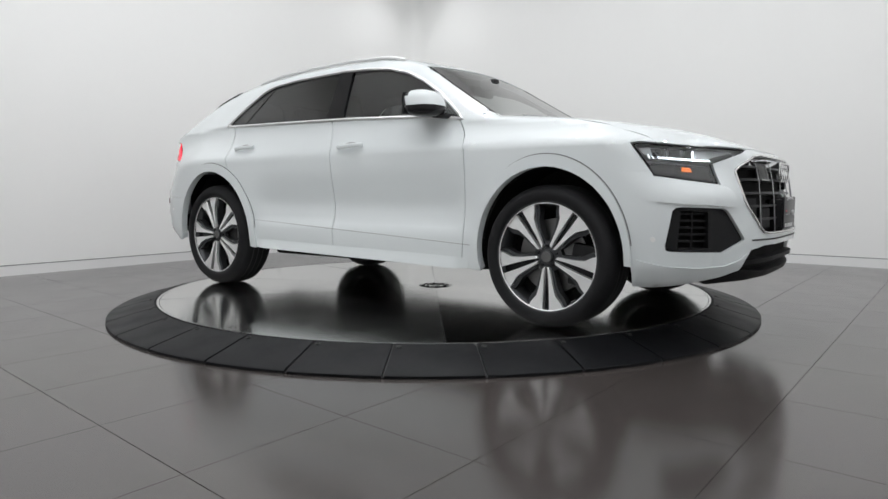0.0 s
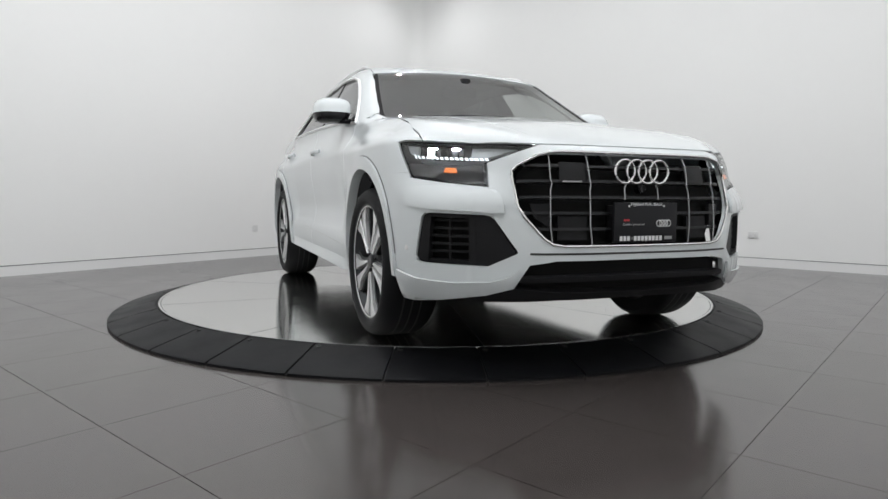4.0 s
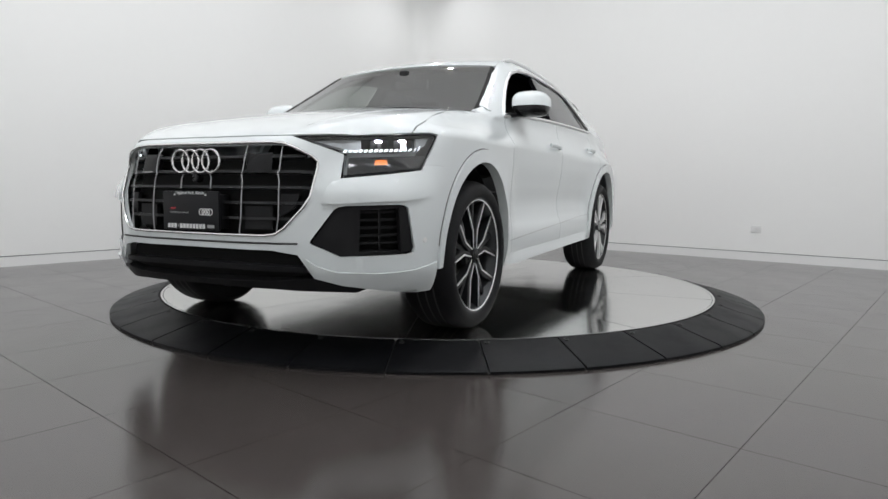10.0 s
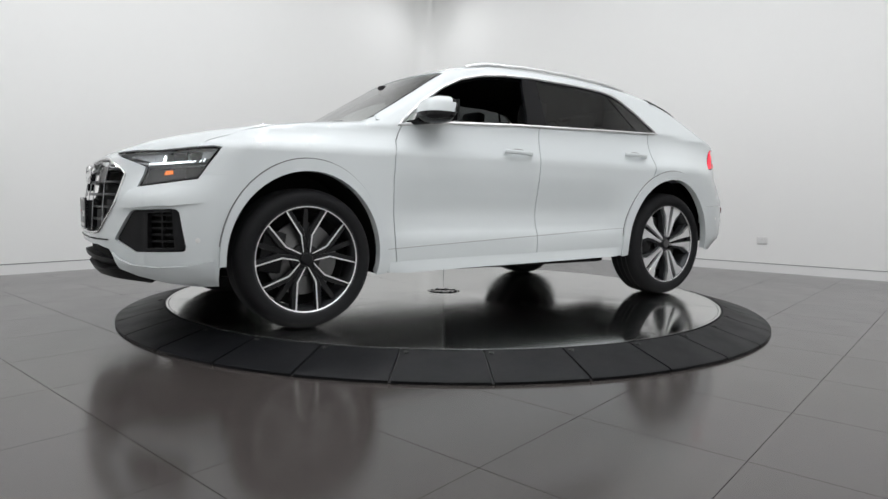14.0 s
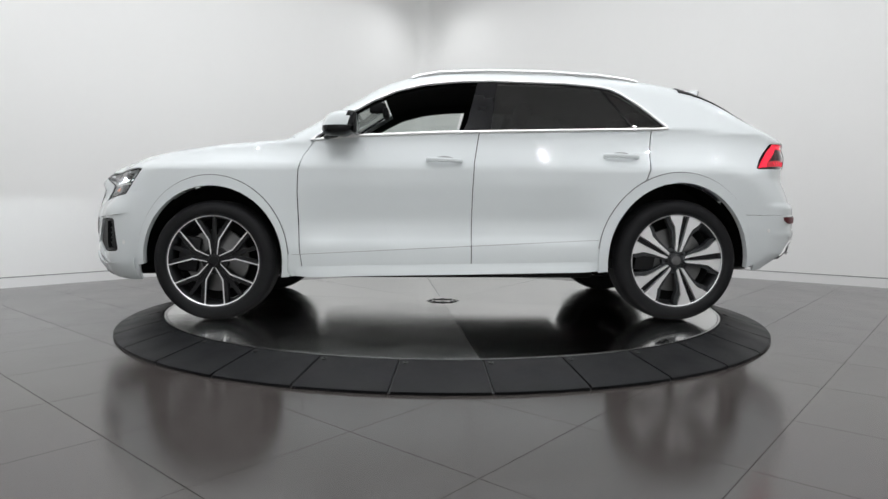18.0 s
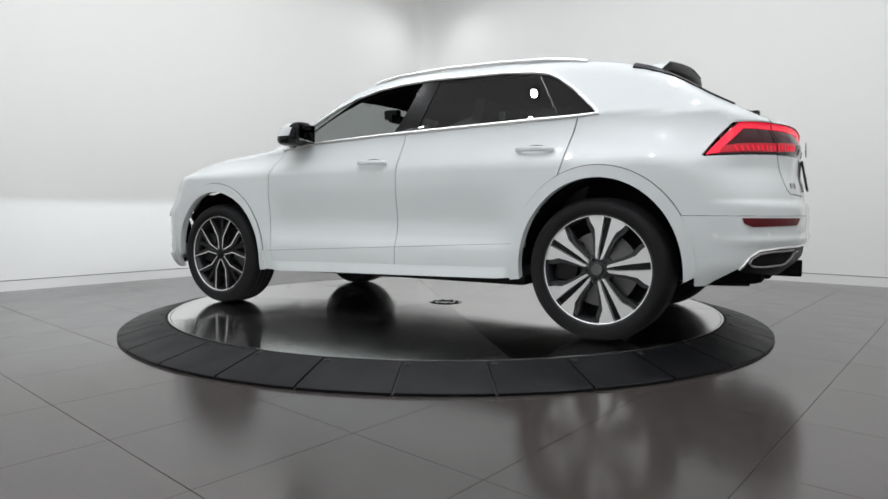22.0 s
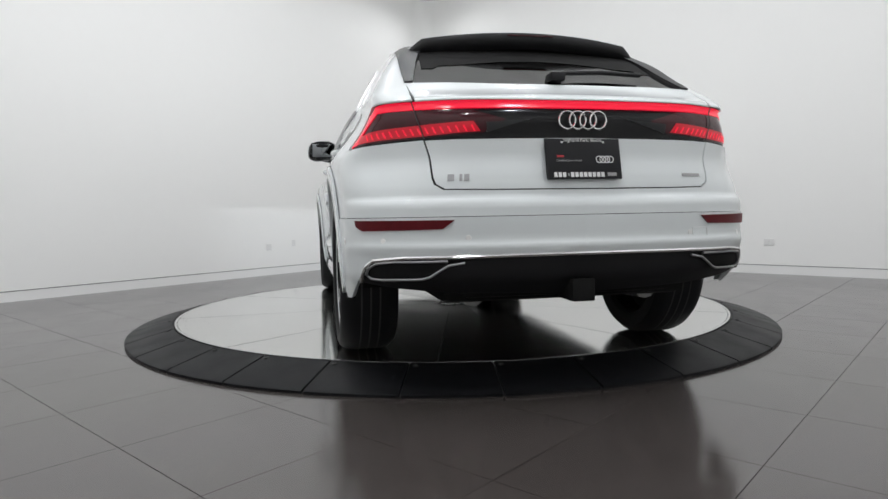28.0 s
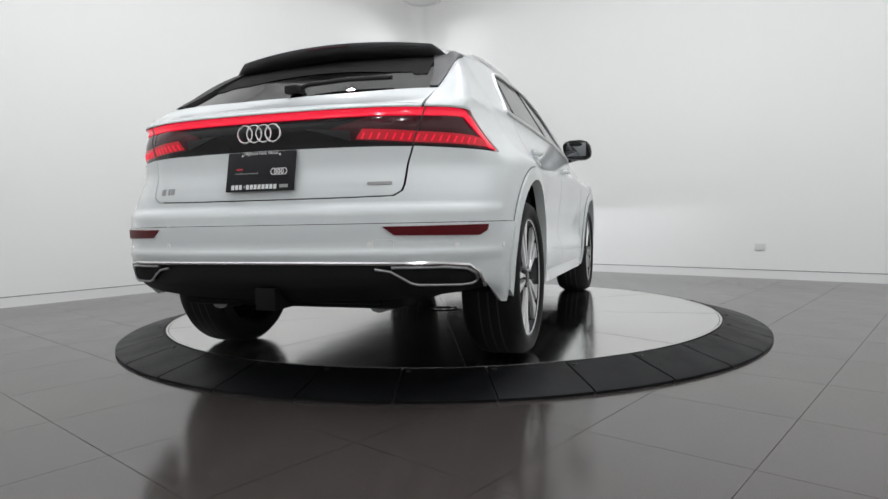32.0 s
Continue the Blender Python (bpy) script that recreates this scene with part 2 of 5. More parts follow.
LEFT_END = CORNER + LEFT_DIR * LEN
RIGHT_END = CORNER + RIGHT_DIR * LEN
FAR = LEFT_END + RIGHT_DIR * LEN
wall_left, M_LEFT = wall_piece("wall_west", LEFT_END, CORNER, "plain white painted studio wall with flush baseboard")
wall_right, M_RIGHT = wall_piece("wall_north", CORNER, RIGHT_END, "plain white painted studio wall with flush baseboard")
wall_piece("wall_east", RIGHT_END, FAR, "plain white painted studio wall")
wall_piece("wall_south", FAR, LEFT_END, "plain white painted studio wall")

# soft rounded inner corner between the two visible walls
bm = bmesh.new()
R_COVE = 0.35
pa, pb = CORNER + LEFT_DIR * R_COVE, CORNER + RIGHT_DIR * R_COVE
prev = None
for k in range(13):
    s = k / 12
    p = (1 - s) ** 2 * pa + 2 * s * (1 - s) * CORNER + s * s * pb
    q = [bm.verts.new((p.x, p.y, z)) for z in (0.0, CEILING_Z)]
    if prev:
        bm.faces.new((prev[0], q[0], q[1], prev[1]))
    prev = q
tagged(new("wall_corner", mesh_of(bm, "wall_corner", M_WALL)), "softly rounded white corner between two walls", "wall", kind="structure")

bm = bmesh.new()
mid = (CORNER + FAR) / 2
box(bm, -6, 6, -6, 6, CEILING_Z, CEILING_Z + 0.2, m=Matrix.Translation((mid.x, mid.y, 0)) @ Matrix.Rotation(math.atan2(RIGHT_DIR.y, RIGHT_DIR.x), 4, "Z"))
tagged(new("ceiling", mesh_of(bm, "ceiling", M_CEIL, False)), "plain white painted studio ceiling", "ceiling", kind="structure")

bm = bmesh.new()
box(bm, -6, 6, -6, 6, -0.2, -0.003, m=Matrix.Translation((mid.x, mid.y, 0)) @ Matrix.Rotation(math.atan2(RIGHT_DIR.y, RIGHT_DIR.x), 4, "Z"))
floor = tagged(new("floor", mesh_of(bm, "floor", M_GROUT, False)), "polished dark grey porcelain tile floor", "floor", kind="structure")


def outlet(m, x, z, twin):
    ob = thing("wall_outlet", "white plastic electrical outlet plate on the white wall", "outlet")
    ob.matrix_basis = m @ pose(x, 0, z)
    bm = bmesh.new()
    box(bm, -0.06 * twin, 0.06 * twin, -0.008, 0.0, -0.042, 0.042, 0.004)
    part("plate", bm, M_OUTLET, ob)
    for k in range(2):
        bm = bmesh.new()
        box(bm, -0.017, 0.017, -0.011, -0.0075, -0.034 + 0.036 * k, -0.004 + 0.036 * k, 0.003)
        part("socket", bm, M_OUTLET, ob)
    return ob


# ceiling spotlights in a loose grid
def ceiling_lamp(x, y, drop=0.0, watts=LAMP_WATTS, wide=1.0):
    ob = thing("ceiling_spotlight", "round white studio spotlight hung under the ceiling", "ceiling light", "studio spotlights")
    ob.matrix_basis = pose(x, y, CEILING_Z - drop)
    bm = bmesh.new()
    lathe(bm, [(0.0, drop), (0.05, drop), (0.05, drop - 0.02), (0.02, drop - 0.03), (0.02, -0.10), (0.05, -0.12), (0.085 * wide, -0.14), (0.095 * wide, -0.24), (0.085 * wide, -0.24), (0.08 * wide, -0.22), (0.0, -0.22)], 24)
    part("housing", bm, M_LAMP, ob)
    li = bpy.data.lights.new("spot_lamp", "AREA")
    li.shape, li.size, li.energy, li.color = "DISK", 0.10, watts, LAMP_TINT
    lo = new("lamp", li)
    lo.parent = ob
    lo.matrix_basis = pose(0, 0, -0.245)
    return ob


for i in range(4):
    for j in range(4):
        c = mid + RIGHT_DIR * (-2.92 + 1.95 * i) + LEFT_DIR * (-2.92 + 1.95 * j)
        ceiling_lamp(c.x - 0.2, c.y - 0.8)

ceiling_lamp(-0.26, 5.10, 0.97, 7.5, 3.2)

# ---------------------------------------------------------------- turntable
R_DISC, R_RING = 2.042, 2.335
turntable = thing("turntable", "round brushed steel turntable plate under the car", "turntable")
bm = bmesh.new()
lathe(bm, [(0.0, -0.02), (R_DISC - 0.012, -0.02), (R_DISC - 0.012, -0.01)], 128)
part("base_plate", bm, M_GAP, turntable, at=pose(0, 0, DISC_Z))
bm = bmesh.new()
lathe(bm, [(R_DISC - 0.026, -0.004), (R_DISC - 0.024, 0.001), (R_DISC - 0.010, 0.001), (R_DISC - 0.008, -0.03)], 160)
part("edge_band", bm, M_STEEL, turntable, "bright steel edge band", at=pose(0, 0, DISC_Z))
N_SECT = 10
bm = bmesh.new()
half_ = radians(18) - 0.0016
inner = [(0.13 * math.cos(half_ * (s / 8 - 1)), 0.13 * math.sin(half_ * (s / 8 - 1))) for s in range(17)]
outer = [((R_DISC - 0.028) * math.cos(half_ * (s / 8 - 1)), (R_DISC - 0.028) * math.sin(half_ * (s / 8 - 1))) for s in range(17)]
lo_i, lo_o, up_i, up_o = [[bm.verts.new((x, y, z)) for x, y in line] for z in (-0.008, 0.0) for line in (inner, outer)]
for s in range(16):
    bm.faces.new((up_i[s], up_o[s], up_o[s + 1], up_i[s + 1]))
    bm.faces.new((up_o[s], lo_o[s], lo_o[s + 1], up_o[s + 1]))
for s in (0, 16):
    bm.faces.new((up_i[s], up_o[s], lo_o[s], lo_i[s]))
plate_mesh = mesh_of(bm, "steel_plate", M_DISC, False)
for k in range(N_SECT):
    ob = new("steel_plate", plate_mesh)
    ob.parent = turntable
    ob.matrix_basis = pose(0, 0, DISC_Z, 0, 0, 3.2 + 36 * k)
bm = bmesh.new()
lathe(bm, [(0.0, 0.001), (0.07, 0.001), (0.075, 0.004), (0.115, 0.004), (0.125, -0.002)], 40)
part("hub_cover", bm, M_STEEL, turntable, "small round steel hub cover", at=pose(0, 0, DISC_Z))
for k in range(8):
    bm = bmesh.new()
    lathe(bm, [(0.012, 0.003), (0.011, 0.009), (0.0, 0.009)], 8, m=pose(0.095 * math.cos(k * 0.785), 0.095 * math.sin(k * 0.785), 0))
    part("bolt", bm, M_BOLT, turntable, at=pose(0, 0, DISC_Z))

ring = thing("turntable_ring", "sloping black rubber ramp ring round the turntable", "ramp ring")
bm = bmesh.new()
lathe(bm, [(R_DISC - 0.006, 0.0), (R_DISC - 0.006, DISC_Z - 0.012), (R_RING - 0.004, 0.004), (R_RING - 0.004, 0.0)], 160)
part("core", bm, M_BOLT, ring)
ramp_mesh = None
for k in range(32):
    if ramp_mesh is None:
        bm = bmesh.new()
        da = radians(11.25) / 2 - 0.0024
        prof = [(R_DISC, DISC_Z - 0.03), (R_DISC, DISC_Z - 0.004), (R_DISC + 0.006, DISC_Z), (R_RING - 0.012, 0.021), (R_RING, 0.014), (R_RING, 0.002)]
        cols = []
        for s in range(7):
            a = -da + 2 * da * s / 6
            cols.append([bm.verts.new((r * math.cos(a), r * math.sin(a), z)) for r, z in prof])
        for a, b in zip(cols, cols[1:]):
            for i in range(len(prof) - 1):
                bm.faces.new((a[i], b[i], b[i + 1], a[i + 1]))
        bm.faces.new(cols[0])
        bm.faces.new(cols[-1])
        ramp_mesh = mesh_of(bm, "ramp_segment", M_RUBBER)
    seg = new("ramp_segment", ramp_mesh)
    seg.parent = ring
    seg.matrix_basis = pose(0, 0, 0, 0, 0, -90 - 0.1 + 11.25 * k)
    bm = bmesh.new()
    lathe(bm, [(0.014, 0.0), (0.013, 0.006), (0.008, 0.006), (0.006, 0.002), (0.0, 0.002)], 12)
    part("bolt", bm, M_BOLT, ring, at=pose(0, 0, 0, 0, 0, -90 - 0.1 + 11.25 * (k + 0.5) + 0.9) @ pose(R_DISC + 0.035, 0, DISC_Z - 0.0085, 0, 13.2, 0))


from mathutils.geometry import delaunay_2d_cdt


# ---------------------------------------------------------------- car body surface (x ahead, y left, z up from the plate)
def curve(*knots):
    """A smooth curve without overshoot through (x, y) knots in rising x; works on arrays."""
    xs = np.array([k[0] for k in knots], float)
    ys = np.array([k[1] for k in knots], float)
    h = np.diff(xs)
    d = np.diff(ys) / h
    m = np.zeros(len(xs))
    m[0], m[-1] = d[0], d[-1]
    for i in range(1, len(xs) - 1):
        if d[i - 1] * d[i] > 0:
            w1, w2 = 2 * h[i] + h[i - 1], h[i] + 2 * h[i - 1]
            m[i] = (w1 + w2) / (w1 / d[i - 1] + w2 / d[i])

    def f(x):
        x = np.asarray(x, float)
        i = np.clip(np.searchsorted(xs, x) - 1, 0, len(h) - 1)
        t = np.clip((x - xs[i]) / h[i], 0, 1)
        y = (ys[i] * (1 + 2 * t) * (1 - t) ** 2 + h[i] * m[i] * t * (1 - t) ** 2 + ys[i + 1] * t * t * (3 - 2 * t) + h[i] * m[i + 1] * t * t * (t - 1))
        return y + np.where(x < xs[0], (x - xs[0]) * m[0], 0) + np.where(x > xs[-1], (x - xs[-1]) * m[-1], 0)

    return f


# roof, glass and hood line over the middle of the car
TOP = curve((-2.50, 1.155), (-2.42, 1.198), (-2.34, 1.222), (-2.24, 1.262), (-2.17, 1.305), (-2.0, 1.41), (-1.8, 1.53), (-1.68, 1.585), (-1.5, 1.632), (-1.2, 1.672), (-0.8, 1.697),
            (-0.35, 1.702), (0.0, 1.692), (0.2, 1.668), (0.42, 1.610), (0.60, 1.515), (0.80, 1.395), (1.0, 1.272), (1.08, 1.228), (1.2, 1.212), (1.5, 1.172),
            (1.8, 1.120), (2.1, 1.052), (2.3, 0.985), (2.42, 0.925), (2.5, 0.86))
CROWN = curve((-2.4, 0.05), (-2.2, 0.06), (-2.0, 0.09), (-1.5, 0.09), (0.2, 0.085), (0.6, 0.12), (1.1, 0.08), (2.2, 0.035), (2.5, 0.03))
# plan half width of the lower body, and of the belt
LOW = curve((-2.5, 0.935), (-2.2, 0.948), (-1.95, 0.962), (-1.5, 0.970), (-1.0, 0.957), (0.0, 0.950), (1.0, 0.952), (1.5, 0.962), (1.95, 0.955), (2.2, 0.945), (2.5, 0.935))
BELT_Y = curve((-2.4, 0.835), (-2.1, 0.835), (-1.7, 0.835), (-1.3, 0.857), (-0.8, 0.875), (0.0, 0.885), (0.6, 0.88), (1.0, 0.865), (1.5, 0.86), (2.0, 0.84), (2.4, 0.82))
BELT_Z = curve((-2.4, 1.17), (-2.1, 1.235), (-1.5, 1.262), (-0.8, 1.245), (0.0, 1.222), (0.56, 1.197), (0.9, 1.160), (1.3, 1.135), (2.0, 1.04), (2.4, 0.95))
TUMBLE = curve((-2.2, 0.52), (-1.6, 0.62), (-1.0, 0.60), (0.2, 0.58), (0.6, 0.60), (1.1, 0.70))
# share of the way in from the widest line, by height
INSET = curve((0.15, 0.130), (0.24, 0.060), (0.30, 0.022), (0.36, 0.008), (0.46, 0.000), (0.97, 0.000), (1.06, 0.010), (1.3, 0.060))
SCOOP = curve((0.40, 0.0), (0.48, 0.002), (0.56, 0.028), (0.64, 0.038), (0.76, 0.022), (0.90, 0.003), (1.0, 0.0))


def bell(v, c, w):
    return np.exp(-((v - c) / w) ** 2)


def ramp(v, a, b):
    t = np.clip((v - a) / (b - a), 0, 1)
    return t * t * (3 - 2 * t)


def side_y(x, z):
    zb, yb = BELT_Z(x), BELT_Y(x)
    doors = 1 - ramp(np.abs(x), 0.80, 1.12)
    low = LOW(x) - INSET(z) - SCOOP(np.clip(z, 0.40, 1.0)) * doors
    wheels = bell(x, 1.5, 0.52) + bell(x, -1.5, 0.55)
    # blisters over the wheels, and the hollow between them
    low = low + 0.028 * wheels * ramp(z, 0.40, 0.62) * (1 - ramp(z, 0.97, 1.10)) + 0.012 * wheels * (1 - ramp(z, 0.4, 0.6))
    # lean in from the shoulder to the belt, lower down towards the tail
    s = ramp(z, 0.98 - 0.09 * ramp(-x, 1.7, 2.1), zb)
    y = low * (1 - s) + np.minimum(low, yb) * s
    return np.where(z > zb, yb - TUMBLE(x) * (z - zb), y)


FRONT_X = curve((0.16, 2.26), (0.22, 2.38), (0.30, 2.455), (0.40, 2.485), (0.52, 2.492), (0.65, 2.487), (0.80, 2.468), (0.88, 2.448), (0.94, 2.42), (1.0, 2.36), (1.1, 2.2))
REAR_X = curve((0.28, -2.30), (0.36, -2.38), (0.46, -2.478), (0.54, -2.492), (0.575, -2.504), (0.61, -2.494), (0.66, -2.497), (0.70, -2.499), (0.745, -2.499), (0.765, -2.492), (0.785, -2.472), (0.82, -2.470), (0.86, -2.464), (0.95, -2.446), (1.02, -2.448), (1.09, -2.458), (1.15, -2.440), (1.165, -2.436), (1.182, -2.462), (1.2, -2.455), (1.3, -2.3))
PLAN_F = curve((0.0, 0.0), (0.25, 0.006), (0.40, 0.030), (0.48, 0.052), (0.55, 0.088), (0.62, 0.135), (0.75, 0.220), (0.88, 0.308), (1.0, 0.42))

PLAN_BUMPER = curve((0.0, 0.0), (0.3, 0.010), (0.5, 0.032), (0.6, 0.055), (0.7, 0.092), (0.8, 0.148), (0.9, 0.235), (1.0, 0.40))
PLAN_LAMPS = curve((0.0, 0.0), (0.3, 0.010), (0.5, 0.036), (0.6, 0.072), (0.7, 0.128), (0.8, 0.196), (0.9, 0.295), (1.0, 0.45))


def front_x(y, z):
    a = np.abs(y)
    # the headlamps lie back behind the grille surround
    return FRONT_X(z) - PLAN_F(a) - 0.055 * ramp(a, 0.48, 0.68) * ramp(z, 0.70, 0.86)


def rear_x(y, z):
    a = np.abs(y)
    # boxy at the bumper, tapered at the lamps
    up = ramp(z, 0.74, 0.97)
    return REAR_X(z) + up * PLAN_LAMPS(a) + (1 - up) * PLAN_BUMPER(a)


def smax(a, b, k):
    h = np.maximum(k - np.abs(a - b), 0)
    return np.maximum(a, b) + h * h / (4 * k)


def inside_body(x, y, z):
    """Below 0 inside the body, 0 on its skin."""
    a = np.abs(y)
    s = a - side_y(x, z)
    s = smax(s, x - front_x(y, z), 0.14)
    s = smax(s, rear_x(y, z) - x, 0.08)
    k = np.where(x > 1.0, 0.05, 0.07)
    return smax(s, z - (TOP(x) - CROWN(x) * y * y), k)


def march(start, way, far):
    """The first skin point from start along way, for arrays of starts."""
    lo = np.zeros(len(start))
    hi = np.full(len(start), far)
    # walk in from outside to the first point inside
    steps = np.linspace(0, far, 44)
    found = np.zeros(len(start), bool)
    for a, b in zip(steps, steps[1:]):
        p = start + way * b
        inn = (inside_body(p[:, 0], p[:, 1], p[:, 2]) < 0) & ~found
        lo[inn], hi[inn] = a, b
        found |= inn
    for _ in range(18):
        mid_ = (lo + hi) / 2
        p = start + way * mid_[:, None]
        inn = inside_body(p[:, 0], p[:, 1], p[:, 2]) < 0
        hi = np.where(inn, mid_, hi)
        lo = np.where(inn, lo, mid_)
    return start + way * hi[:, None], found


AXIS_F, AXIS_R = 1.35, -1.35


def skin(view, uv, side=1):
    """Skin points under flat coordinates: side (x, z), top (x, y), front and rear (degrees round an upright axis, z)."""
    uv = np.asarray(uv, float)
    n = len(uv)
    if view == "side":
        start = np.stack([uv[:, 0], np.full(n, 1.2 * side), uv[:, 1]], 1)
        way = np.tile([0, -1.0 * side, 0], (n, 1))
        far = 1.2
    elif view == "top":
        start = np.stack([uv[:, 0], uv[:, 1] * side, np.full(n, 1.9)], 1)
        way = np.tile([0, 0, -1.0], (n, 1))
        far = 1.9
    else:
        a = np.radians(uv[:, 0]) * side
        ax, sg = (AXIS_F, 1) if view == "front" else (AXIS_R, -1)
        out = np.stack([sg * np.cos(a), np.sin(a), 0 * a], 1)
        start = np.stack([np.full(n, ax), 0 * a, uv[:, 1]], 1) + out * 1.5
        way = -out
        far = 1.5
    return march(start, way, far)[0]


def normals_at(p):
    e = 0.004
    g_ = np.stack([inside_body(p[:, 0] + e, p[:, 1], p[:, 2]) - inside_body(p[:, 0] - e, p[:, 1], p[:, 2]),
                   inside_body(p[:, 0], p[:, 1] + e, p[:, 2]) - inside_body(p[:, 0], p[:, 1] - e, p[:, 2]),
                   inside_body(p[:, 0], p[:, 1], p[:, 2] + e) - inside_body(p[:, 0], p[:, 1], p[:, 2] - e)], 1)
    return g_ / np.maximum(np.linalg.norm(g_, axis=1, keepdims=True), 1e-9)


def dense(poly, step):
    """The outline with no edge longer than step."""
    out = []
    for i, p in enumerate(poly):
        q = poly[(i + 1) % len(poly)]
        n = max(1, int(math.ceil(math.hypot(q[0] - p[0], q[1] - p[1]) / step)))
        out += [(p[0] + (q[0] - p[0]) * k / n, p[1] + (q[1] - p[1]) * k / n) for k in range(n)]
    return out


def within(pts, poly):
    """Which flat points lie inside an outline (even-odd)."""
    x, y = pts[:, 0], pts[:, 1]
    odd = np.zeros(len(pts), bool)
    for i, (ax, ay) in enumerate(poly):
        bx, by = poly[(i + 1) % len(poly)]
        if ay == by:
            continue
        hit = (ay > y) != (by > y)
        odd ^= hit & (x < (bx - ax) * (y - ay) / (by - ay) + ax)
    return odd


def cells(poly, du, dv):
    """Fills an outline with even triangles. Returns flat points and faces."""
    k = dv / du
    line = dense([(u * k, v) for u, v in poly], dv)
    arr = np.array(line)
    lo, hi = arr.min(0), arr.max(0)
    gu, gv = np.meshgrid(np.arange(lo[0] + dv / 2, hi[0], dv), np.arange(lo[1] + dv / 2, hi[1], dv))
    grid = np.stack([gu.ravel(), gv.ravel()], 1)
    if len(grid):
        grid = grid[within(grid, line)]
    if len(grid):
        near = np.min(np.hypot(grid[:, None, 0] - arr[None, :, 0], grid[:, None, 1] - arr[None, :, 1]), axis=1)
        grid = grid[near > 0.5 * dv]
    flat = [Vector(p) for p in line] + [Vector(p) for p in grid]
    n = len(line)
    pts, _, faces, _, _, _ = delaunay_2d_cdt(flat, [(i, (i + 1) % n) for i in range(n)], [], 0, 1e-6)
    pts = np.array([(p[0], p[1]) for p in pts])
    mids = np.array([pts[list(f)].mean(0) for f in faces])
    keep = within(mids, line)
    return [(p[0] / k, p[1]) for p in pts], [list(f) for f, q in zip(faces, keep) if q]


def panel(name, view, poly, mat, parent, side=1, depth=0.0, rim=0.014, du=None, dv=0.03, label=""):
    """A piece of the body skin cut to an outline, sunk by depth, its edges turned in by rim."""
    du = du or (1.6 if view in ("front", "rear") else 0.04)
    pts, faces = cells(poly, du, dv)
    p = skin(view, pts, side)
    nrm = normals_at(p)
    sink = np.array([depth(u, v) for u, v in pts]) if callable(depth) else np.full(len(pts), depth)
    q = p - nrm * sink[:, None]
    bm = bmesh.new()
    vs = [bm.verts.new(v) for v in q]
    for f in faces:
        ids = list(dict.fromkeys(f))
        try:
            bm.faces.new([vs[i] for i in ids])
        except ValueError:
            pass
    bmesh.ops.remove_doubles(bm, verts=bm.verts, dist=0.0004)
    bm.normal_update()
    # all faces outward
    bm.faces.ensure_lookup_table()
    co = np.array([f.calc_center_median() for f in bm.faces])
    out = normals_at(co + 0)
    flip = [f for f, o in zip(bm.faces, out) if f.normal.dot(Vector(o)) < 0]
    bmesh.ops.reverse_faces(bm, faces=flip)
    n_skin = len(bm.verts)
    bm.verts.index_update()
    if rim:
        edge = [e for e in bm.edges if e.is_boundary]
        made = bmesh.ops.extrude_edge_only(bm, edges=edge)["geom"]
        low = [v for v in made if isinstance(v, bmesh.types.BMVert)]
        nn = normals_at(np.array([v.co for v in low]))
        for v, k in zip(low, nn):
            v.co -= Vector(k) * rim
    me = bpy.data.meshes.new(name)
    bm.to_mesh(me)
    bm.free()
    me.materials.append(mat)
    for f in me.polygons:
        f.use_smooth = True
    co = np.array([v.co for v in me.vertices])
    nn = normals_at(co)
    skin_faces = [all(i < n_skin for i in f.vertices) for f in me.polygons]
    loops = []
    for f, s in zip(me.polygons, skin_faces):
        f.use_smooth = s
        for i in f.vertices:
            loops.append(tuple(nn[i]) if s else (0.0, 0.0, 0.0))
    if callable(depth):
        me.set_sharp_from_angle(angle=radians(40))
    else:
        me.normals_split_custom_set(loops)
    ob = new(name, me)
    ob.parent = parent
    return tagged(ob, label)


def arc(cx, cz, rx, rz, a0, a1, n):
    return [(cx + rx * math.cos(radians(a0 + (a1 - a0) * k / n)), cz + rz * math.sin(radians(a0 + (a1 - a0) * k / n))) for k in range(n + 1)]


car = thing("car", "white four-door luxury SUV coupe parked on the turntable", "car")

# lines shared by neighbouring panels, as (x, z) in side view


def edge_z(x, y):
    """Height of the skin over (x, y)."""
    return float(skin("top", [(x, y)])[0, 2])


def hood_y(x):
    return float(np.interp(x, [1.0, 1.5, 1.8, 1.94, 2.03], [0.770, 0.805, 0.835, 0.858, 0.865]))


def roof_y(x):
    return float(np.interp(x, [-2.2, -1.9, -1.6, -1.2, -0.5, 0.1, 0.45, 0.7, 1.02], [0.69, 0.66, 0.615, 0.585, 0.575, 0.582, 0.628, 0.688, 0.757]))


FIN = (1.4975, 0.392, 0.435, 0.472)     # front arch opening: centre, radii
FOUT = (1.4975, 0.392, 0.470, 0.537)    # outside of its trim
RIN = (-1.4975, 0.392, 0.458, 0.514)
ROUT = (-1.4975, 0.392, 0.520, 0.579)
GAP = 0.0028
DOOR_A = [(0.872, 1.158), (0.935, 1.06), (0.960, 0.97), (0.967, 0.83), (0.955, 0.46), (0.935, 0.30)]
DOOR_B = [(-0.20, 1.228), (-0.165, 1.02), (-0.155, 0.83), (-0.150, 0.54), (-0.150, 0.315)]
DOOR_C = [(-1.345, 1.256), (-1.315, 1.10), (-1.300, 0.99), (-1.275, 0.92)]
SILL = [(1.08, 0.285), (0.5, 0.298), (0.0, 0.306), (-0.5, 0.316), (-1.02, 0.328)]


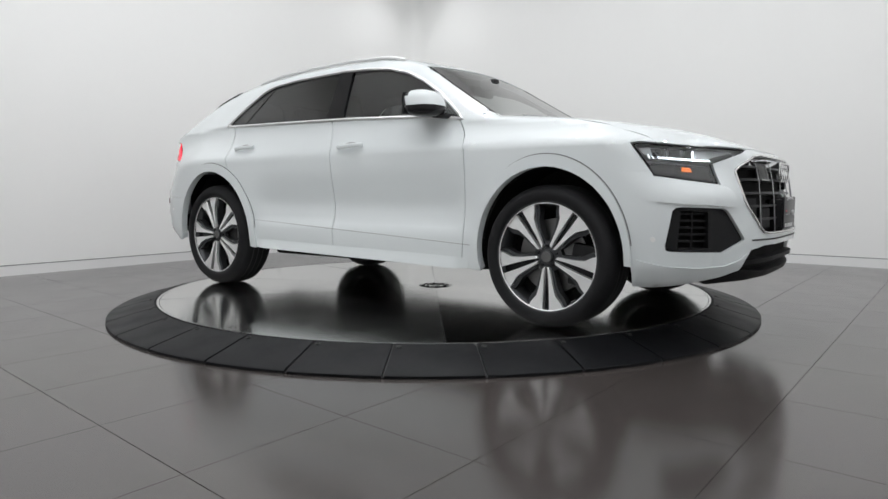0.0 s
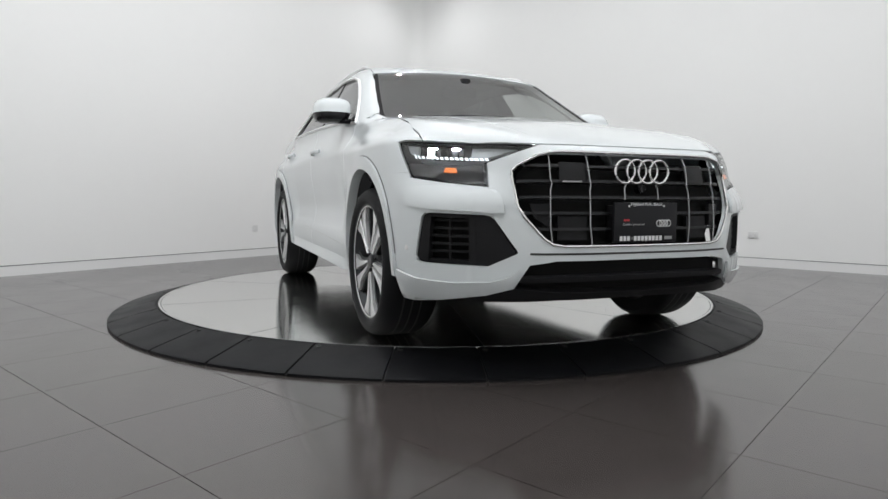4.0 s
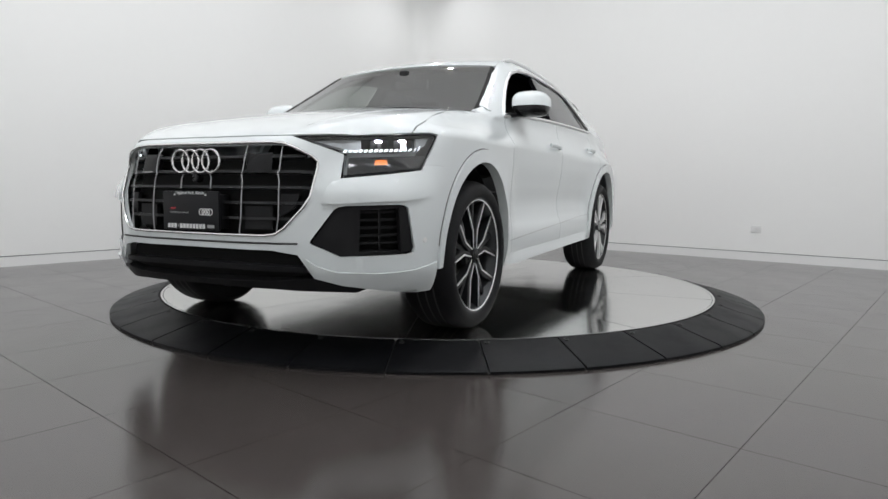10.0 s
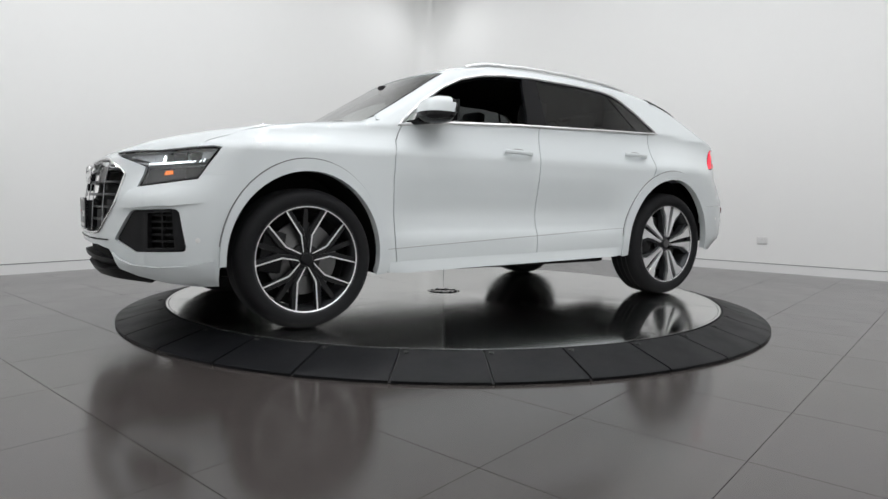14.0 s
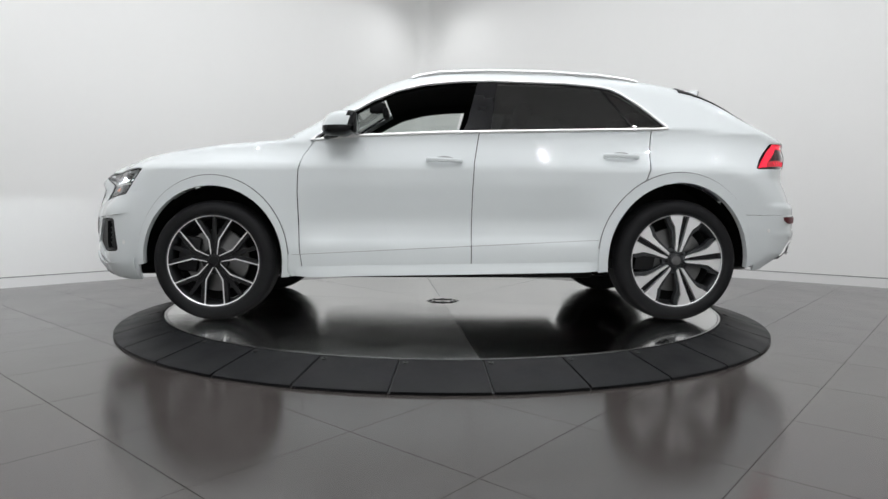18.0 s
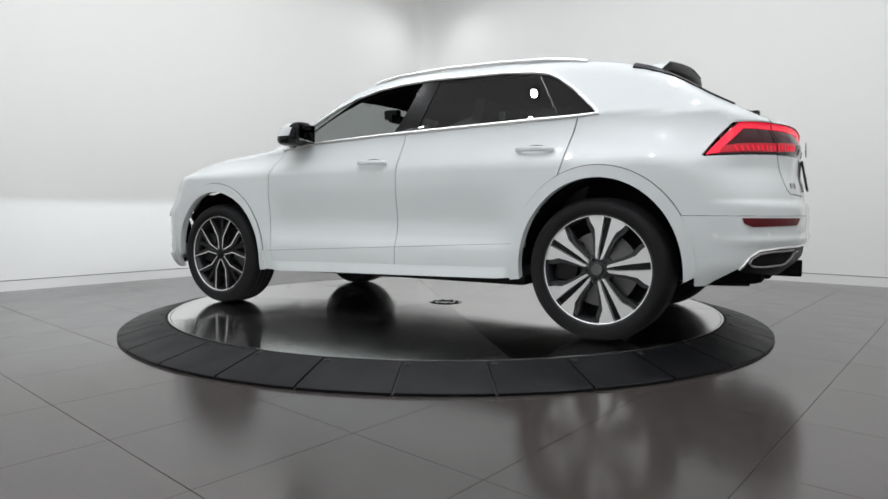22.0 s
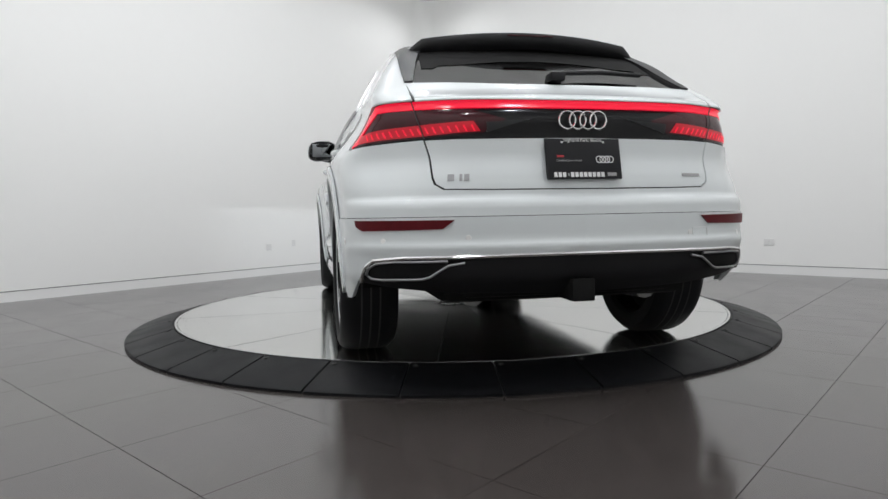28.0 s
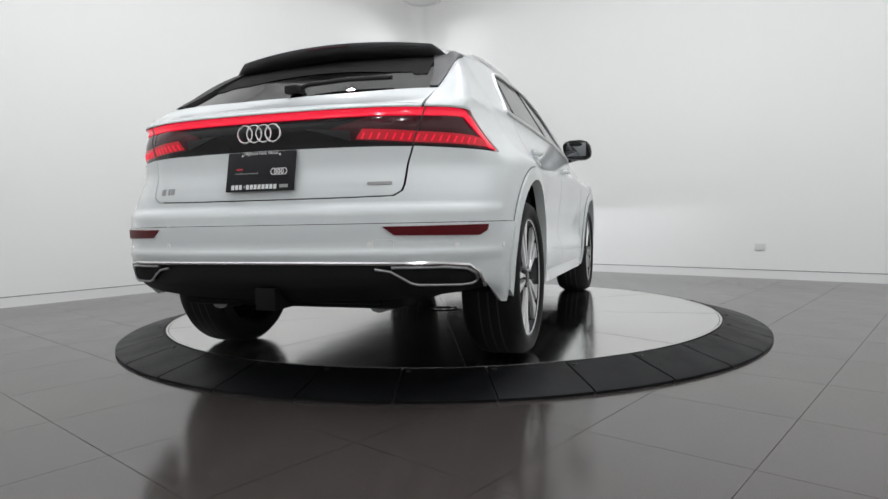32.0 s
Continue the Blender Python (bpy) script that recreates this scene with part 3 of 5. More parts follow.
def line_at(line, v, axis):
    """The other coordinate of a line of knots at coordinate v of the axis."""
    pts = sorted(line, key=lambda p: p[axis])
    return float(np.interp(v, [p[axis] for p in pts], [p[1 - axis] for p in pts]))


def shifted(line, du):
    return [(u + du, v) for u, v in line]


def fender_top():
    xs = [0.90, 1.0, 1.1, 1.25, 1.4, 1.6, 1.8, 1.9]
    return [(x, edge_z(x, hood_y(x)) - 0.0012) for x in xs]


def arch_cut(which, a0, a1, n=20):
    return arc(*which, a0, a1, n)


for s in (1, -1):
    # front fender: door line up, along the hood, down at the bumper line, round the arch trim
    poly = [(x + GAP, z) for x, z in reversed(DOOR_A)]
    tip_ = skin("front", [(51.0, 0.9705)])[0]
    poly += [(0.905, 1.160)] + fender_top() + [(x, edge_z(x, 0.848 + (tip_[1] - 0.848) * (x - 1.88) / (tip_[0] - 1.88)) - 0.003) for x in np.linspace(1.90, tip_[0] - 0.01, 5)[1:]]
    poly += [(float(skin("front", [(a, z)])[0, 0]), z) for a, z in ((51.5, 0.9715), (53.6, 0.9745), (55.8, 0.9770), (57.9, 0.9700), (55.4, 0.893), (53.3, 0.8310))]
    poly += arch_cut((*FOUT[:2], FOUT[2] - 0.010, FOUT[3] - 0.010), 56, 188, 22) + [(1.01, 0.285)]
    panel("front_fender", "side", poly, M_PAINT, car, s)
    poly = arch_cut(FOUT, -3, 188, 30) + [(1.02, 0.29)] + list(reversed(arch_cut(FIN, -3, 193, 30)))
    panel("wheel_arch_trim", "side", poly, M_PAINT, car, s, depth=-0.014, rim=0.05, du=0.02, dv=0.02)
    # doors
    poly = shifted(DOOR_A, -GAP) + [(0.5, 0.298), (0.0, 0.306)] + [(x + GAP, z) for x, z in reversed(DOOR_B)]
    poly += [(0.0, 1.222), (0.56, 1.197), (0.70, 1.184)]
    panel("front_door", "side", poly, M_PAINT, car, s)
    poly = shifted(DOOR_B, -GAP) + [(-0.5, 0.316), (-0.99, 0.327)]
    poly += arch_cut((*ROUT[:2], ROUT[2] - 0.010, ROUT[3] - 0.010), -7, 65, 18) + [(x + GAP, z) for x, z in reversed(DOOR_C)]
    poly += [(-1.2, 1.255), (-0.8, 1.245), (-0.4, 1.233)]
    panel("rear_door", "side", poly, M_PAINT, car, s)
    poly = arch_cut(ROUT, -7, 180, 30) + list(reversed(arch_cut(RIN, -7, 184, 30)))
    panel("wheel_arch_trim", "side", poly, M_PAINT, car, s, depth=-0.014, rim=0.05, du=0.02, dv=0.02)
    # body side: pillars, cant rail and rear quarter, in one piece round the side windows
    rear_line = [(float(skin("rear", [(56, z)])[0, 0]), z) for z in np.linspace(edge_z(-1.79, roof_y(-1.79)) - 0.004, 0.702, 44)]
    top = [(x, edge_z(x, roof_y(x))) for x in (1.0, 0.85, 0.7, 0.55, 0.42, 0.3, 0.15, 0.0, -0.3, -0.6, -0.9, -1.2, -1.4, -1.55, -1.68, -1.79)]
    DLO_TOP = [(0.865, 1.175), (0.78, 1.255), (0.65, 1.355), (0.50, 1.445), (0.34, 1.519), (0.15, 1.567), (-0.05, 1.590), (-0.3, 1.601), (-0.8, 1.590), (-1.0, 1.573), (-1.11, 1.552), (-1.18, 1.517), (-1.30, 1.427), (-1.45, 1.285)]
    poly = [(0.905, 1.158), (1.02, 1.195)] + top + rear_line + [(-1.958, 0.702)]
    poly += arch_cut((*ROUT[:2], ROUT[2] - 0.010, ROUT[3] - 0.010), 147, 66, 16)
    poly += [(-1.2795, 0.918), (-1.3045, 0.99), (-1.3195, 1.10), (-1.35, 1.2565), (-1.452, 1.268)] + list(reversed(DLO_TOP))
    panel("body_side", "side", poly, M_PAINT, car, s)
    panel("cabin_lining", "side", poly, M_LINER, car, s, depth=0.045, rim=0, du=0.08, dv=0.08)
    # black door linings
    poly = [(0.95, 1.15), (0.95, 0.45), (-0.15, 0.45), (-0.20, 1.226), (0.0, 1.218), (0.56, 1.192)]
    panel("door_lining", "side", poly, M_LINER, car, s, depth=0.07, rim=0, du=0.08, dv=0.08)
    poly = [(-0.16, 0.45), (-1.0, 0.45), (-1.0, 0.7), (-1.3, 0.9), (-1.45, 1.26), (-0.8, 1.24), (-0.21, 1.226)]
    panel("door_lining", "side", poly, M_LINER, car, s, depth=0.07, rim=0, du=0.08, dv=0.08)
    # side windows: the driver's pane is lowered
    low = [(0.56, 1.199), (0.70, 1.187), (0.84, 1.176)]
    front_pane = [(-0.09, 1.226), (0.0, 1.224)] + low + [(0.78, 1.252), (0.65, 1.352), (0.50, 1.442), (0.34, 1.516), (0.15, 1.564), (-0.05, 1.587), (-0.18, 1.595)]
    if s < 0:
        panel("side_window", "side", front_pane, M_GLASS, car, s, depth=0.008, rim=0, du=0.06, dv=0.06, label="clear side window pane").visible_shadow = False
    post = [(-0.088, 1.226), (-0.125, 1.30), (-0.205, 1.597), (-0.337, 1.598), (-0.272, 1.230)]
    panel("pillar_cover", "side", post, M_BLACK, car, s, depth=0.003, rim=0.03, label="gloss black door pillar cover")
    pane = [(-0.276, 1.232), (-0.341, 1.598), (-0.8, 1.587), (-1.0, 1.570), (-1.035, 1.565), (-1.225, 1.262), (-0.8, 1.247), (-0.4, 1.235)]
    panel("side_window", "side", pane, M_PRIVACY, car, s, depth=0.007, rim=0, du=0.06, dv=0.06, label="dark tinted rear side window")
    pane = [(-1.24, 1.262), (-1.05, 1.561), (-1.11, 1.549), (-1.18, 1.514), (-1.30, 1.424), (-1.446, 1.283), (-1.446, 1.268)]
    panel("quarter_window", "side", pane, M_PRIVACY, car, s, depth=0.007, rim=0, du=0.06, dv=0.06, label="dark tinted rear quarter window")
    post = [(-1.225, 1.262), (-1.035, 1.565), (-1.05, 1.561), (-1.24, 1.262)]
    panel("window_divider", "side", post, M_BLACK, car, s, depth=0.004, rim=0.02)
    # satin trim round the glass
    loop = dense([(0.885, 1.166)] + DLO_TOP[1:] + [(-1.458, 1.270), (-1.35, 1.262), (-0.8, 1.247), (0.0, 1.224), (0.56, 1.199), (0.72, 1.186)], 0.05)
    pts_ = skin("side", loop, s)
    bm = bmesh.new()
    tube(bm, [p + n_ * 0.002 for p, n_ in zip(pts_, normals_at(pts_))], 0.0105, 6, closed=True)
    part("window_trim", bm, M_RAIL, car, "satin silver trim round the side windows")
    # sill crease: fine raised line along both doors, its shade put into the grey
    crease = skin("side", [(x, 0.425 + 0.052 * (1.05 - x)) for x in np.linspace(1.0, -0.98, 40)], s)
    bm = bmesh.new()
    tube(bm, [p - n_ * 0.0012 for p, n_ in zip(crease, normals_at(crease))], 0.0022, 6)
    part("sill_crease", bm, M_GREY_PRINT_SHADE, car)
    for which in (FOUT, ROUT):
        arc_ = skin("side", arch_cut((*which[:2], which[2] + 0.003, which[3] + 0.003), 8, 176, 48), s)
        bm = bmesh.new()
        tube(bm, arc_ + normals_at(arc_) * 0.0015, 0.0026, 5)
        part("arch_seam", bm, M_SEAM, car)
    # sill blade leaning out under the doors
    blade_ = [(x, line_at(SILL, x, 0) + 0.002) for x in np.linspace(0.985, -0.97, 20)] + [(x, line_at(SILL, x, 0) + 0.062) for x in np.linspace(-0.985, 0.985, 20)]
    panel("sill_blade", "side", blade_, M_PAINT, car, s, depth=lambda x, z: -0.001 - 0.024 * max(0.0, 1 - (z - line_at(SILL, x, 0)) / 0.062) ** 1.3 * min(1.0, (0.99 - x) / 0.12, (x + 0.99) / 0.10), rim=0.012, du=0.03, dv=0.012)
    # door handles
    for hx, hz in ((0.03, 1.040), (-1.12, 1.078)):
        c = skin("side", [(hx, hz)], s)[0]
        bm = bmesh.new()
        grip = [(hx + 0.112 - 0.224 * k / 12, c[1] + s * (0.012 + 0.026 * math.sin(math.pi * k / 12) ** 0.5), hz + 0.004 - 0.008 * k / 12) for k in range(13)]
        tube(bm, grip, 0.0125, 8, flat=1.15)
        part("door_handle", bm, M_PAINT, car, "body-coloured pull handle")
        # flat grey disc on the skin, painting the shade of the grip's recess
        bm = bmesh.new()
        lathe(bm, [(0.0, 0.001), (0.062, 0.001), (0.062, -0.004)], 24, m=Matrix.Translation((hx, c[1] + s * 0.001, hz)) @ Matrix.Rotation(radians(-90 * s), 4, "X") @ Matrix.Diagonal((1.15, 0.42, 1, 1)))
        part("handle_recess", bm, M_GREY_PRINT_SHADE, car)
    # mirror
    mx, my, mz = 0.665, s * 0.968, 1.258
    foot = skin("side", [(0.80, 1.20)], s)[0]
    bm = bmesh.new()
    tube(bm, [(0.80, foot[1] - s * 0.02, 1.186), (0.78, s * 0.90, 1.186), (0.72, s * 0.94, 1.192)], 0.024, 8, flat=0.7)
    part("mirror_arm", bm, M_BLACK, car, "gloss black mirror arm")

    def shell(bm, z0, z1, grow):
        n, rows = 28, 12
        rings_ = []
        for r in range(rows + 1):
            f = z0 + (z1 - z0) * r / rows
            v = (f - 0.5) * 2
            w = max(0.0, 1 - abs(v) ** 3.2) ** (1 / 2.6)
            ring_ = []
            for k in range(n):
                a = 2 * math.pi * k / n
                ca, sa = math.cos(a), math.sin(a)
                ex = math.copysign(abs(ca) ** 0.75, ca)
                ey = math.copysign(abs(sa) ** 0.65, sa)
                x = mx + (0.128 + grow) * ex * w * (1.0 if ex > 0 else 0.62) - 0.03 * v
                y = my + s * ((0.112 + grow) * ey * w - 0.012 * v)
                ring_.append(bm.verts.new((x - 0.10 * max(0, (abs(y) - 1.0)), y, mz + v * (0.082 + grow))))
            rings_.append(ring_)
        for a, b in zip(rings_, rings_[1:]):
            for k in range(n):
                bm.faces.new((a[k], a[(k + 1) % n], b[(k + 1) % n], b[k]))
        bm.faces.new(rings_[0])
        bm.faces.new(rings_[-1])

    bm = bmesh.new()
    shell(bm, 0.03, 0.97, 0.0)
    mirror = part("mirror_base", bm, M_BLACK, car, "black shell of the door mirror")
    bm = bmesh.new()
    shell(bm, 0.40, 0.97, 0.004)
    bmesh.ops.delete(bm, geom=[f for f in bm.faces if f.calc_center_median().x < mx - 0.034], context="FACES")
    part("mirror_cap", bm, M_PAINT, mirror, "white mirror cap")
    bm = bmesh.new()
    box(bm, mx - 0.084, mx - 0.066, my - 0.088, my + 0.088, mz - 0.062, mz + 0.066, 0.002)
    part("mirror_rim", bm, M_BLACK, mirror)
    bm = bmesh.new()
    box(bm, mx - 0.088, mx - 0.0845, my - 0.080, my + 0.080, mz - 0.053, mz + 0.057, 0.001)
    part("mirror_glass", bm, M_MIRROR, mirror, "mirror glass")
    # roof rail
    rail = [(x, s * (roof_y(x) + 0.012), edge_z(x, roof_y(x) + 0.012) + h) for x, h in
            ((0.24, 0.0), (0.18, 0.009), (0.05, 0.015), (-0.3, 0.018), (-0.7, 0.018), (-1.05, 0.015), (-1.24, 0.008), (-1.32, 0.0))]
    bm = bmesh.new()
    tube(bm, rail, 0.0115, 8, flat=1.1)
    part("roof_rail", bm, M_RAIL, car, "satin silver roof rail")
    # lining of the wheel openings
    for wx, rx_, rz_ in ((1.4975, 0.450, 0.476), (-1.4975, 0.468, 0.512)):
        bm = bmesh.new()
        prev_ = None
        for k in range(25):
            a = radians(-2 + 184 * k / 24)
            ring_ = [bm.verts.new((wx + rx_ * math.cos(a), s * yy, 0.392 + rz_ * math.sin(a))) for yy in (0.875, 0.60)]
            ring_.append(bm.verts.new((wx + 0.02 * math.cos(a), s * 0.60, 0.392 + 0.02 * math.sin(a))))
            if prev_:
                bm.faces.new((prev_[0], ring_[0], ring_[1], prev_[1]))
                bm.faces.new((prev_[1], ring_[1], ring_[2], prev_[2]))
            prev_ = ring_
        part("wheel_housing", bm, M_LINER, car)

# ---------------------------------------------------------------- roof, glass, hood
xs_roof = [0.44, 0.3, 0.1, -0.2, -0.5, -0.9, -1.2, -1.4, -1.55, -1.62]
edge = [(x, roof_y(x) - 0.002) for x in xs_roof]
poly = [(0.462, 0.0), (0.458, 0.3)] + edge + [(-1.645, 0.3), (-1.66, 0.0)]
poly = poly + [(x, -y) for x, y in reversed(poly) if y > 0]
panel("roof", "top", poly, M_PAINT, car, dv=0.05, du=0.05)
panel("headliner", "top", poly, M_LINER, car, depth=0.05, rim=0, dv=0.1, du=0.1)
xs_ws = [0.452, 0.55, 0.7, 0.85, 1.0, 1.06]
edge = [(x, roof_y(x) - 0.012) for x in xs_ws]
poly = [(0.472, 0.0), (0.468, 0.3)] + edge + [(1.085, 0.5), (1.095, 0.0)]
poly = poly + [(x, -y) for x, y in reversed(poly) if y > 0]
panel("windshield", "top", poly, M_SCREEN, car, depth=0.004, rim=0, dv=0.05, du=0.05, label="clear raked windshield").visible_shadow = False
for s in (1, -1):
    band = [(x, roof_y(x) - 0.004) for x in xs_ws] + [(x, roof_y(x) - 0.026) for x in reversed(xs_ws)]
    panel("windshield_seal", "top", band, M_BLACK, car, s, depth=0.001, rim=0.01)
poly = [(1.062, 0.745), (1.10, 0.5), (1.108, 0.0), (1.108, -0.0001), (1.10, -0.5), (1.062, -0.745), (1.105, -0.765), (1.135, -0.5), (1.145, 0.0), (1.135, 0.5), (1.105, 0.765)]
panel("cowl", "top", poly, M_PLASTIC, car, depth=0.012, rim=0.01, label="black wiper cowl")
for s in (1, -1):
    bm = bmesh.new()
    w0 = skin("top", [(1.118, 0.55 * s), (1.112, 0.25 * s), (1.108, -0.05 * s)])
    tube(bm, [p + np.array([0, 0, -0.001]) for p in w0], 0.007, 6)
    part("wiper", bm, M_PLASTIC, car, "black wiper blade")

# headlamp outline round the upright axis: inner tip, top, outer end, lower outer, lower inner, step
HEAD = [(24.6, 0.945), (33.0, 0.951), (42.0, 0.957), (51.0, 0.966), (55.6, 0.972), (57.2, 0.966), (52.4, 0.812), (44.5, 0.790), (35.3, 0.770), (36.1, 0.866)]
LINE_Z = 0.944
front_edge = []
for a in (0, 8, 16, 23):
    q = skin("front", [(a, LINE_Z + 0.006)])[0]
    front_edge.append((q[0], q[1]))
for a, z in ((30, 0.9535), (36, 0.9575), (42, 0.9615), (47, 0.966), (51, 0.9705)):
    q = skin("front", [(a, z)])[0]
    front_edge.append((q[0], q[1]))
side_edge = [(x, hood_y(x) - 0.0012) for x in (1.88, 1.75, 1.6, 1.45, 1.3, 1.15)]
poly = front_edge + side_edge + [(1.112, 0.765), (1.141, 0.5), (1.150, 0.0)]
poly = poly + [(x, -y) for x, y in reversed(poly) if y > 1e-6]
panel("hood", "top", poly, M_PAINT, car, dv=0.04, du=0.03)
for s in (1, -1):
    crease = [(1.14, 0.60), (1.4, 0.585), (1.7, 0.56), (2.0, 0.51), (2.25, 0.45)]
    bm = bmesh.new()
    pts_ = skin("top", dense(crease, 0.05)[:-8], s)
    tube(bm, pts_ - normals_at(pts_) * 0.0055, 0.007, 6)
    part("hood_crease", bm, M_PAINT, car)

# ---------------------------------------------------------------- front
GRILLE = [(0.0, 0.917), (20.2, 0.917), (22.6, 0.913), (25.0, 0.898), (29.0, 0.858), (30.1, 0.838), (30.2, 0.815), (28.7, 0.685), (27.4, 0.640), (23.5, 0.550), (21.7, 0.525), (19.2, 0.517), (0.0, 0.516)]
INTAKE = [(34.6, 0.430), (48.8, 0.441), (49.9, 0.447), (50.2, 0.468), (48.7, 0.640), (47.9, 0.653), (46.4, 0.656), (35.6, 0.648), (34.2, 0.643), (33.2, 0.630), (28.6, 0.502), (28.4, 0.490), (29.4, 0.479)]


def arch_angle(z):
    """Angle round the front axis at which the bumper meets the arch trim."""
    up = max(0.0, z - FOUT[1]) / (FOUT[3] - 0.010)
    x = FOUT[0] + (FOUT[2] - 0.010) * math.sqrt(max(0.0, 1 - up * up))
    return math.degrees(math.atan2(float(skin("side", [(x, z)])[0, 1]), x - AXIS_F))


half = [(0.0, LINE_Z), (24.0, LINE_Z), (35.5, 0.868), (34.7, 0.764), (44.5, 0.784), (52.6, 0.806), (53.2, 0.8298)]
half += [(arch_angle(z), z) for z in (0.8302, 0.76, 0.70, 0.60, 0.52, 0.40, 0.262)]
half += [(52.0, 0.262), (44.5, 0.278), (35.0, 0.304), (29.2, 0.338), (26.0, 0.440), (20.5, 0.458), (0.0, 0.460)]
left_hole = [(0.0, 0.516)] + [(a, z) for a, z in reversed(GRILLE[1:-1])] + [(0.0, 0.917)]
# one half of the bumper cover, its inner edge running round half the grille; the intake is reached by a slit from below
slit = [(35.0, 0.304)] + INTAKE + [INTAKE[0], (35.0, 0.304)]
cover = half[:16] + slit + half[17:] + left_hole
for s in (1, -1):
    panel("front_bumper", "front", cover, M_PAINT, car, s, du=1.0, dv=0.02, rim=0.02)
    # raised corner under the headlamp, its lower and inner edges standing proud
    fang = [(35.2, 0.758), (33.2, 0.750), (32.2, 0.736), (31.2, 0.690), (31.2, 0.655), (34.0, 0.655), (40.0, 0.664), (47.6, 0.671), (55.0, 0.690), (55.0, 0.765), (44.0, 0.776)]
    panel("bumper_corner", "front", fang, M_PAINT, car, s, depth=lambda a, z: -0.0005 - 0.015 * min(1.0, max(0.0, (0.775 - z) / 0.085)) * min(1.0, max(0.0, (55 - a) / 10)), rim=0.012, du=0.8, dv=0.012)
    # lower blade of the bumper, leaning out at its upper edge
    top_ = [(27.8, 0.424), (30.0, 0.392), (34.0, 0.368), (42.0, 0.362), (50.0, 0.374), (56.0, 0.400)]
    low_ = [(56.0, 0.268), (52.0, 0.267), (44.5, 0.283), (35.0, 0.309), (29.6, 0.343)]
    panel("bumper_blade", "front", top_ + low_, M_PAINT, car, s, depth=lambda a, z: -0.0005 - 0.016 * min(1.0, max(0.0, (z - 0.27) / 0.10)), rim=0.012, du=0.8, dv=0.012)
    # air intake
    panel("intake_back", "front", INTAKE, M_LINER, car, s, depth=0.075, rim=0, du=2, dv=0.03)
    panel("intake_wing", "front", [(34.4, 0.642), (38.6, 0.646), (38.4, 0.434), (34.6, 0.432), (28.8, 0.489), (33.4, 0.628)], M_PLASTIC, car, s, depth=0.014, rim=0.03, du=1.2, dv=0.02, label="smooth black intake wing")
    panel("intake_frame", "front", [(46.6, 0.653), (47.6, 0.650), (48.5, 0.636), (50.0, 0.470), (49.6, 0.454), (47.2, 0.446)], M_PLASTIC, car, s, depth=0.010, rim=0.04)
    for z0, z1, z2, z3 in ((0.436, 0.446, 0.458, 0.452), (0.632, 0.640, 0.654, 0.646)):
        panel("intake_frame", "front", [(38.2, z0), (47.0, z1), (47.0, z2), (38.2, z3)], M_PLASTIC, car, s, depth=0.012, rim=0.04)
    for k in range(5):
        z = 0.482 + 0.034 * k
        panel("intake_slat", "front", [(38.2, z), (47, z + 0.004), (47, z + 0.014), (38.2, z + 0.010)], M_PLASTIC, car, s, depth=0.035, rim=0.02, du=3)
    for a in (42.4,):
        panel("intake_slat", "front", [(a, 0.450), (a + 0.45, 0.450), (a + 0.45, 0.64), (a, 0.64)], M_PLASTIC, car, s, depth=0.033, rim=0.02)
    # parking sensor dot
    q = skin("front", [(52.8, 0.50)], s)[0]
    n_ = normals_at(np.array([q]))[0]
    bm = bmesh.new()
    lathe(bm, [(0.012, 0.0), (0.011, 0.0015), (0.0, 0.0015)], 16, m=Matrix.Translation(q) @ Vector(n_).to_track_quat("Z", "Y").to_matrix().to_4x4())
    part("parking_sensor", bm, M_OUTLET, car)

whole = [(a, z) for a, z in GRILLE] + [(-a, z) for a, z in reversed(GRILLE) if a > 0]
panel("grille_back", "front", whole, M_LINER, car, depth=0.075, rim=0, du=2, dv=0.04)
loop = skin("front", [(a * 0.992, 0.715 + (z - 0.715) * 0.985) for a, z in dense(whole, 1.6)])
bm = bmesh.new()
tube(bm, loop + normals_at(loop) * 0.002, 0.0065, 8, closed=True)
part("grille_frame", bm, M_CHROME, car, "satin silver octagonal grille frame")


def grille_half_width(z):
    return float(np.interp(z, [0.52, 0.655, 0.842, 0.916], [22.1, 28.2, 30.3, 22.6]))


for k in range(5):
    z = 0.592 + 0.068 * k
    a = grille_half_width(z) - 0.5
    panel("grille_slat", "front", [(-a, z - 0.006), (a, z - 0.006), (a, z + 0.006), (-a, z + 0.006)], M_GREYBAR, car, depth=0.026, rim=0.03, du=2.5, label="gloss black grille slat")
for a0, z0, z1 in ((21.4, 0.53, 0.905), (-21.4, 0.53, 0.905), (12.7, 0.524, 0.912), (-12.7, 0.524, 0.912), (4.0, 0.715, 0.80), (-4.0, 0.715, 0.80)):
    bar = skin("front", [(a0 + math.copysign(float(np.interp(z, [0.50, 0.60, 0.765, 0.795, 0.93], [-0.2, 0.45, 0.5, -0.45, -0.9])), a0), z) for z in np.linspace(z0, z1, 26)])
    bm = bmesh.new()
    tube(bm, bar - normals_at(bar) * 0.012, 0.0029, 6)
    part("grille_bar", bm, M_DIMCHROME, car, "slim silver upright grille bar")
for a in (16.6, -16.6):
    panel("radar_cover", "front", [(a - 3.2, 0.792), (a + 3.2, 0.792), (a + 3.2, 0.882), (a - 3.2, 0.882)], M_BLACK, car, depth=0.024, rim=0.02)
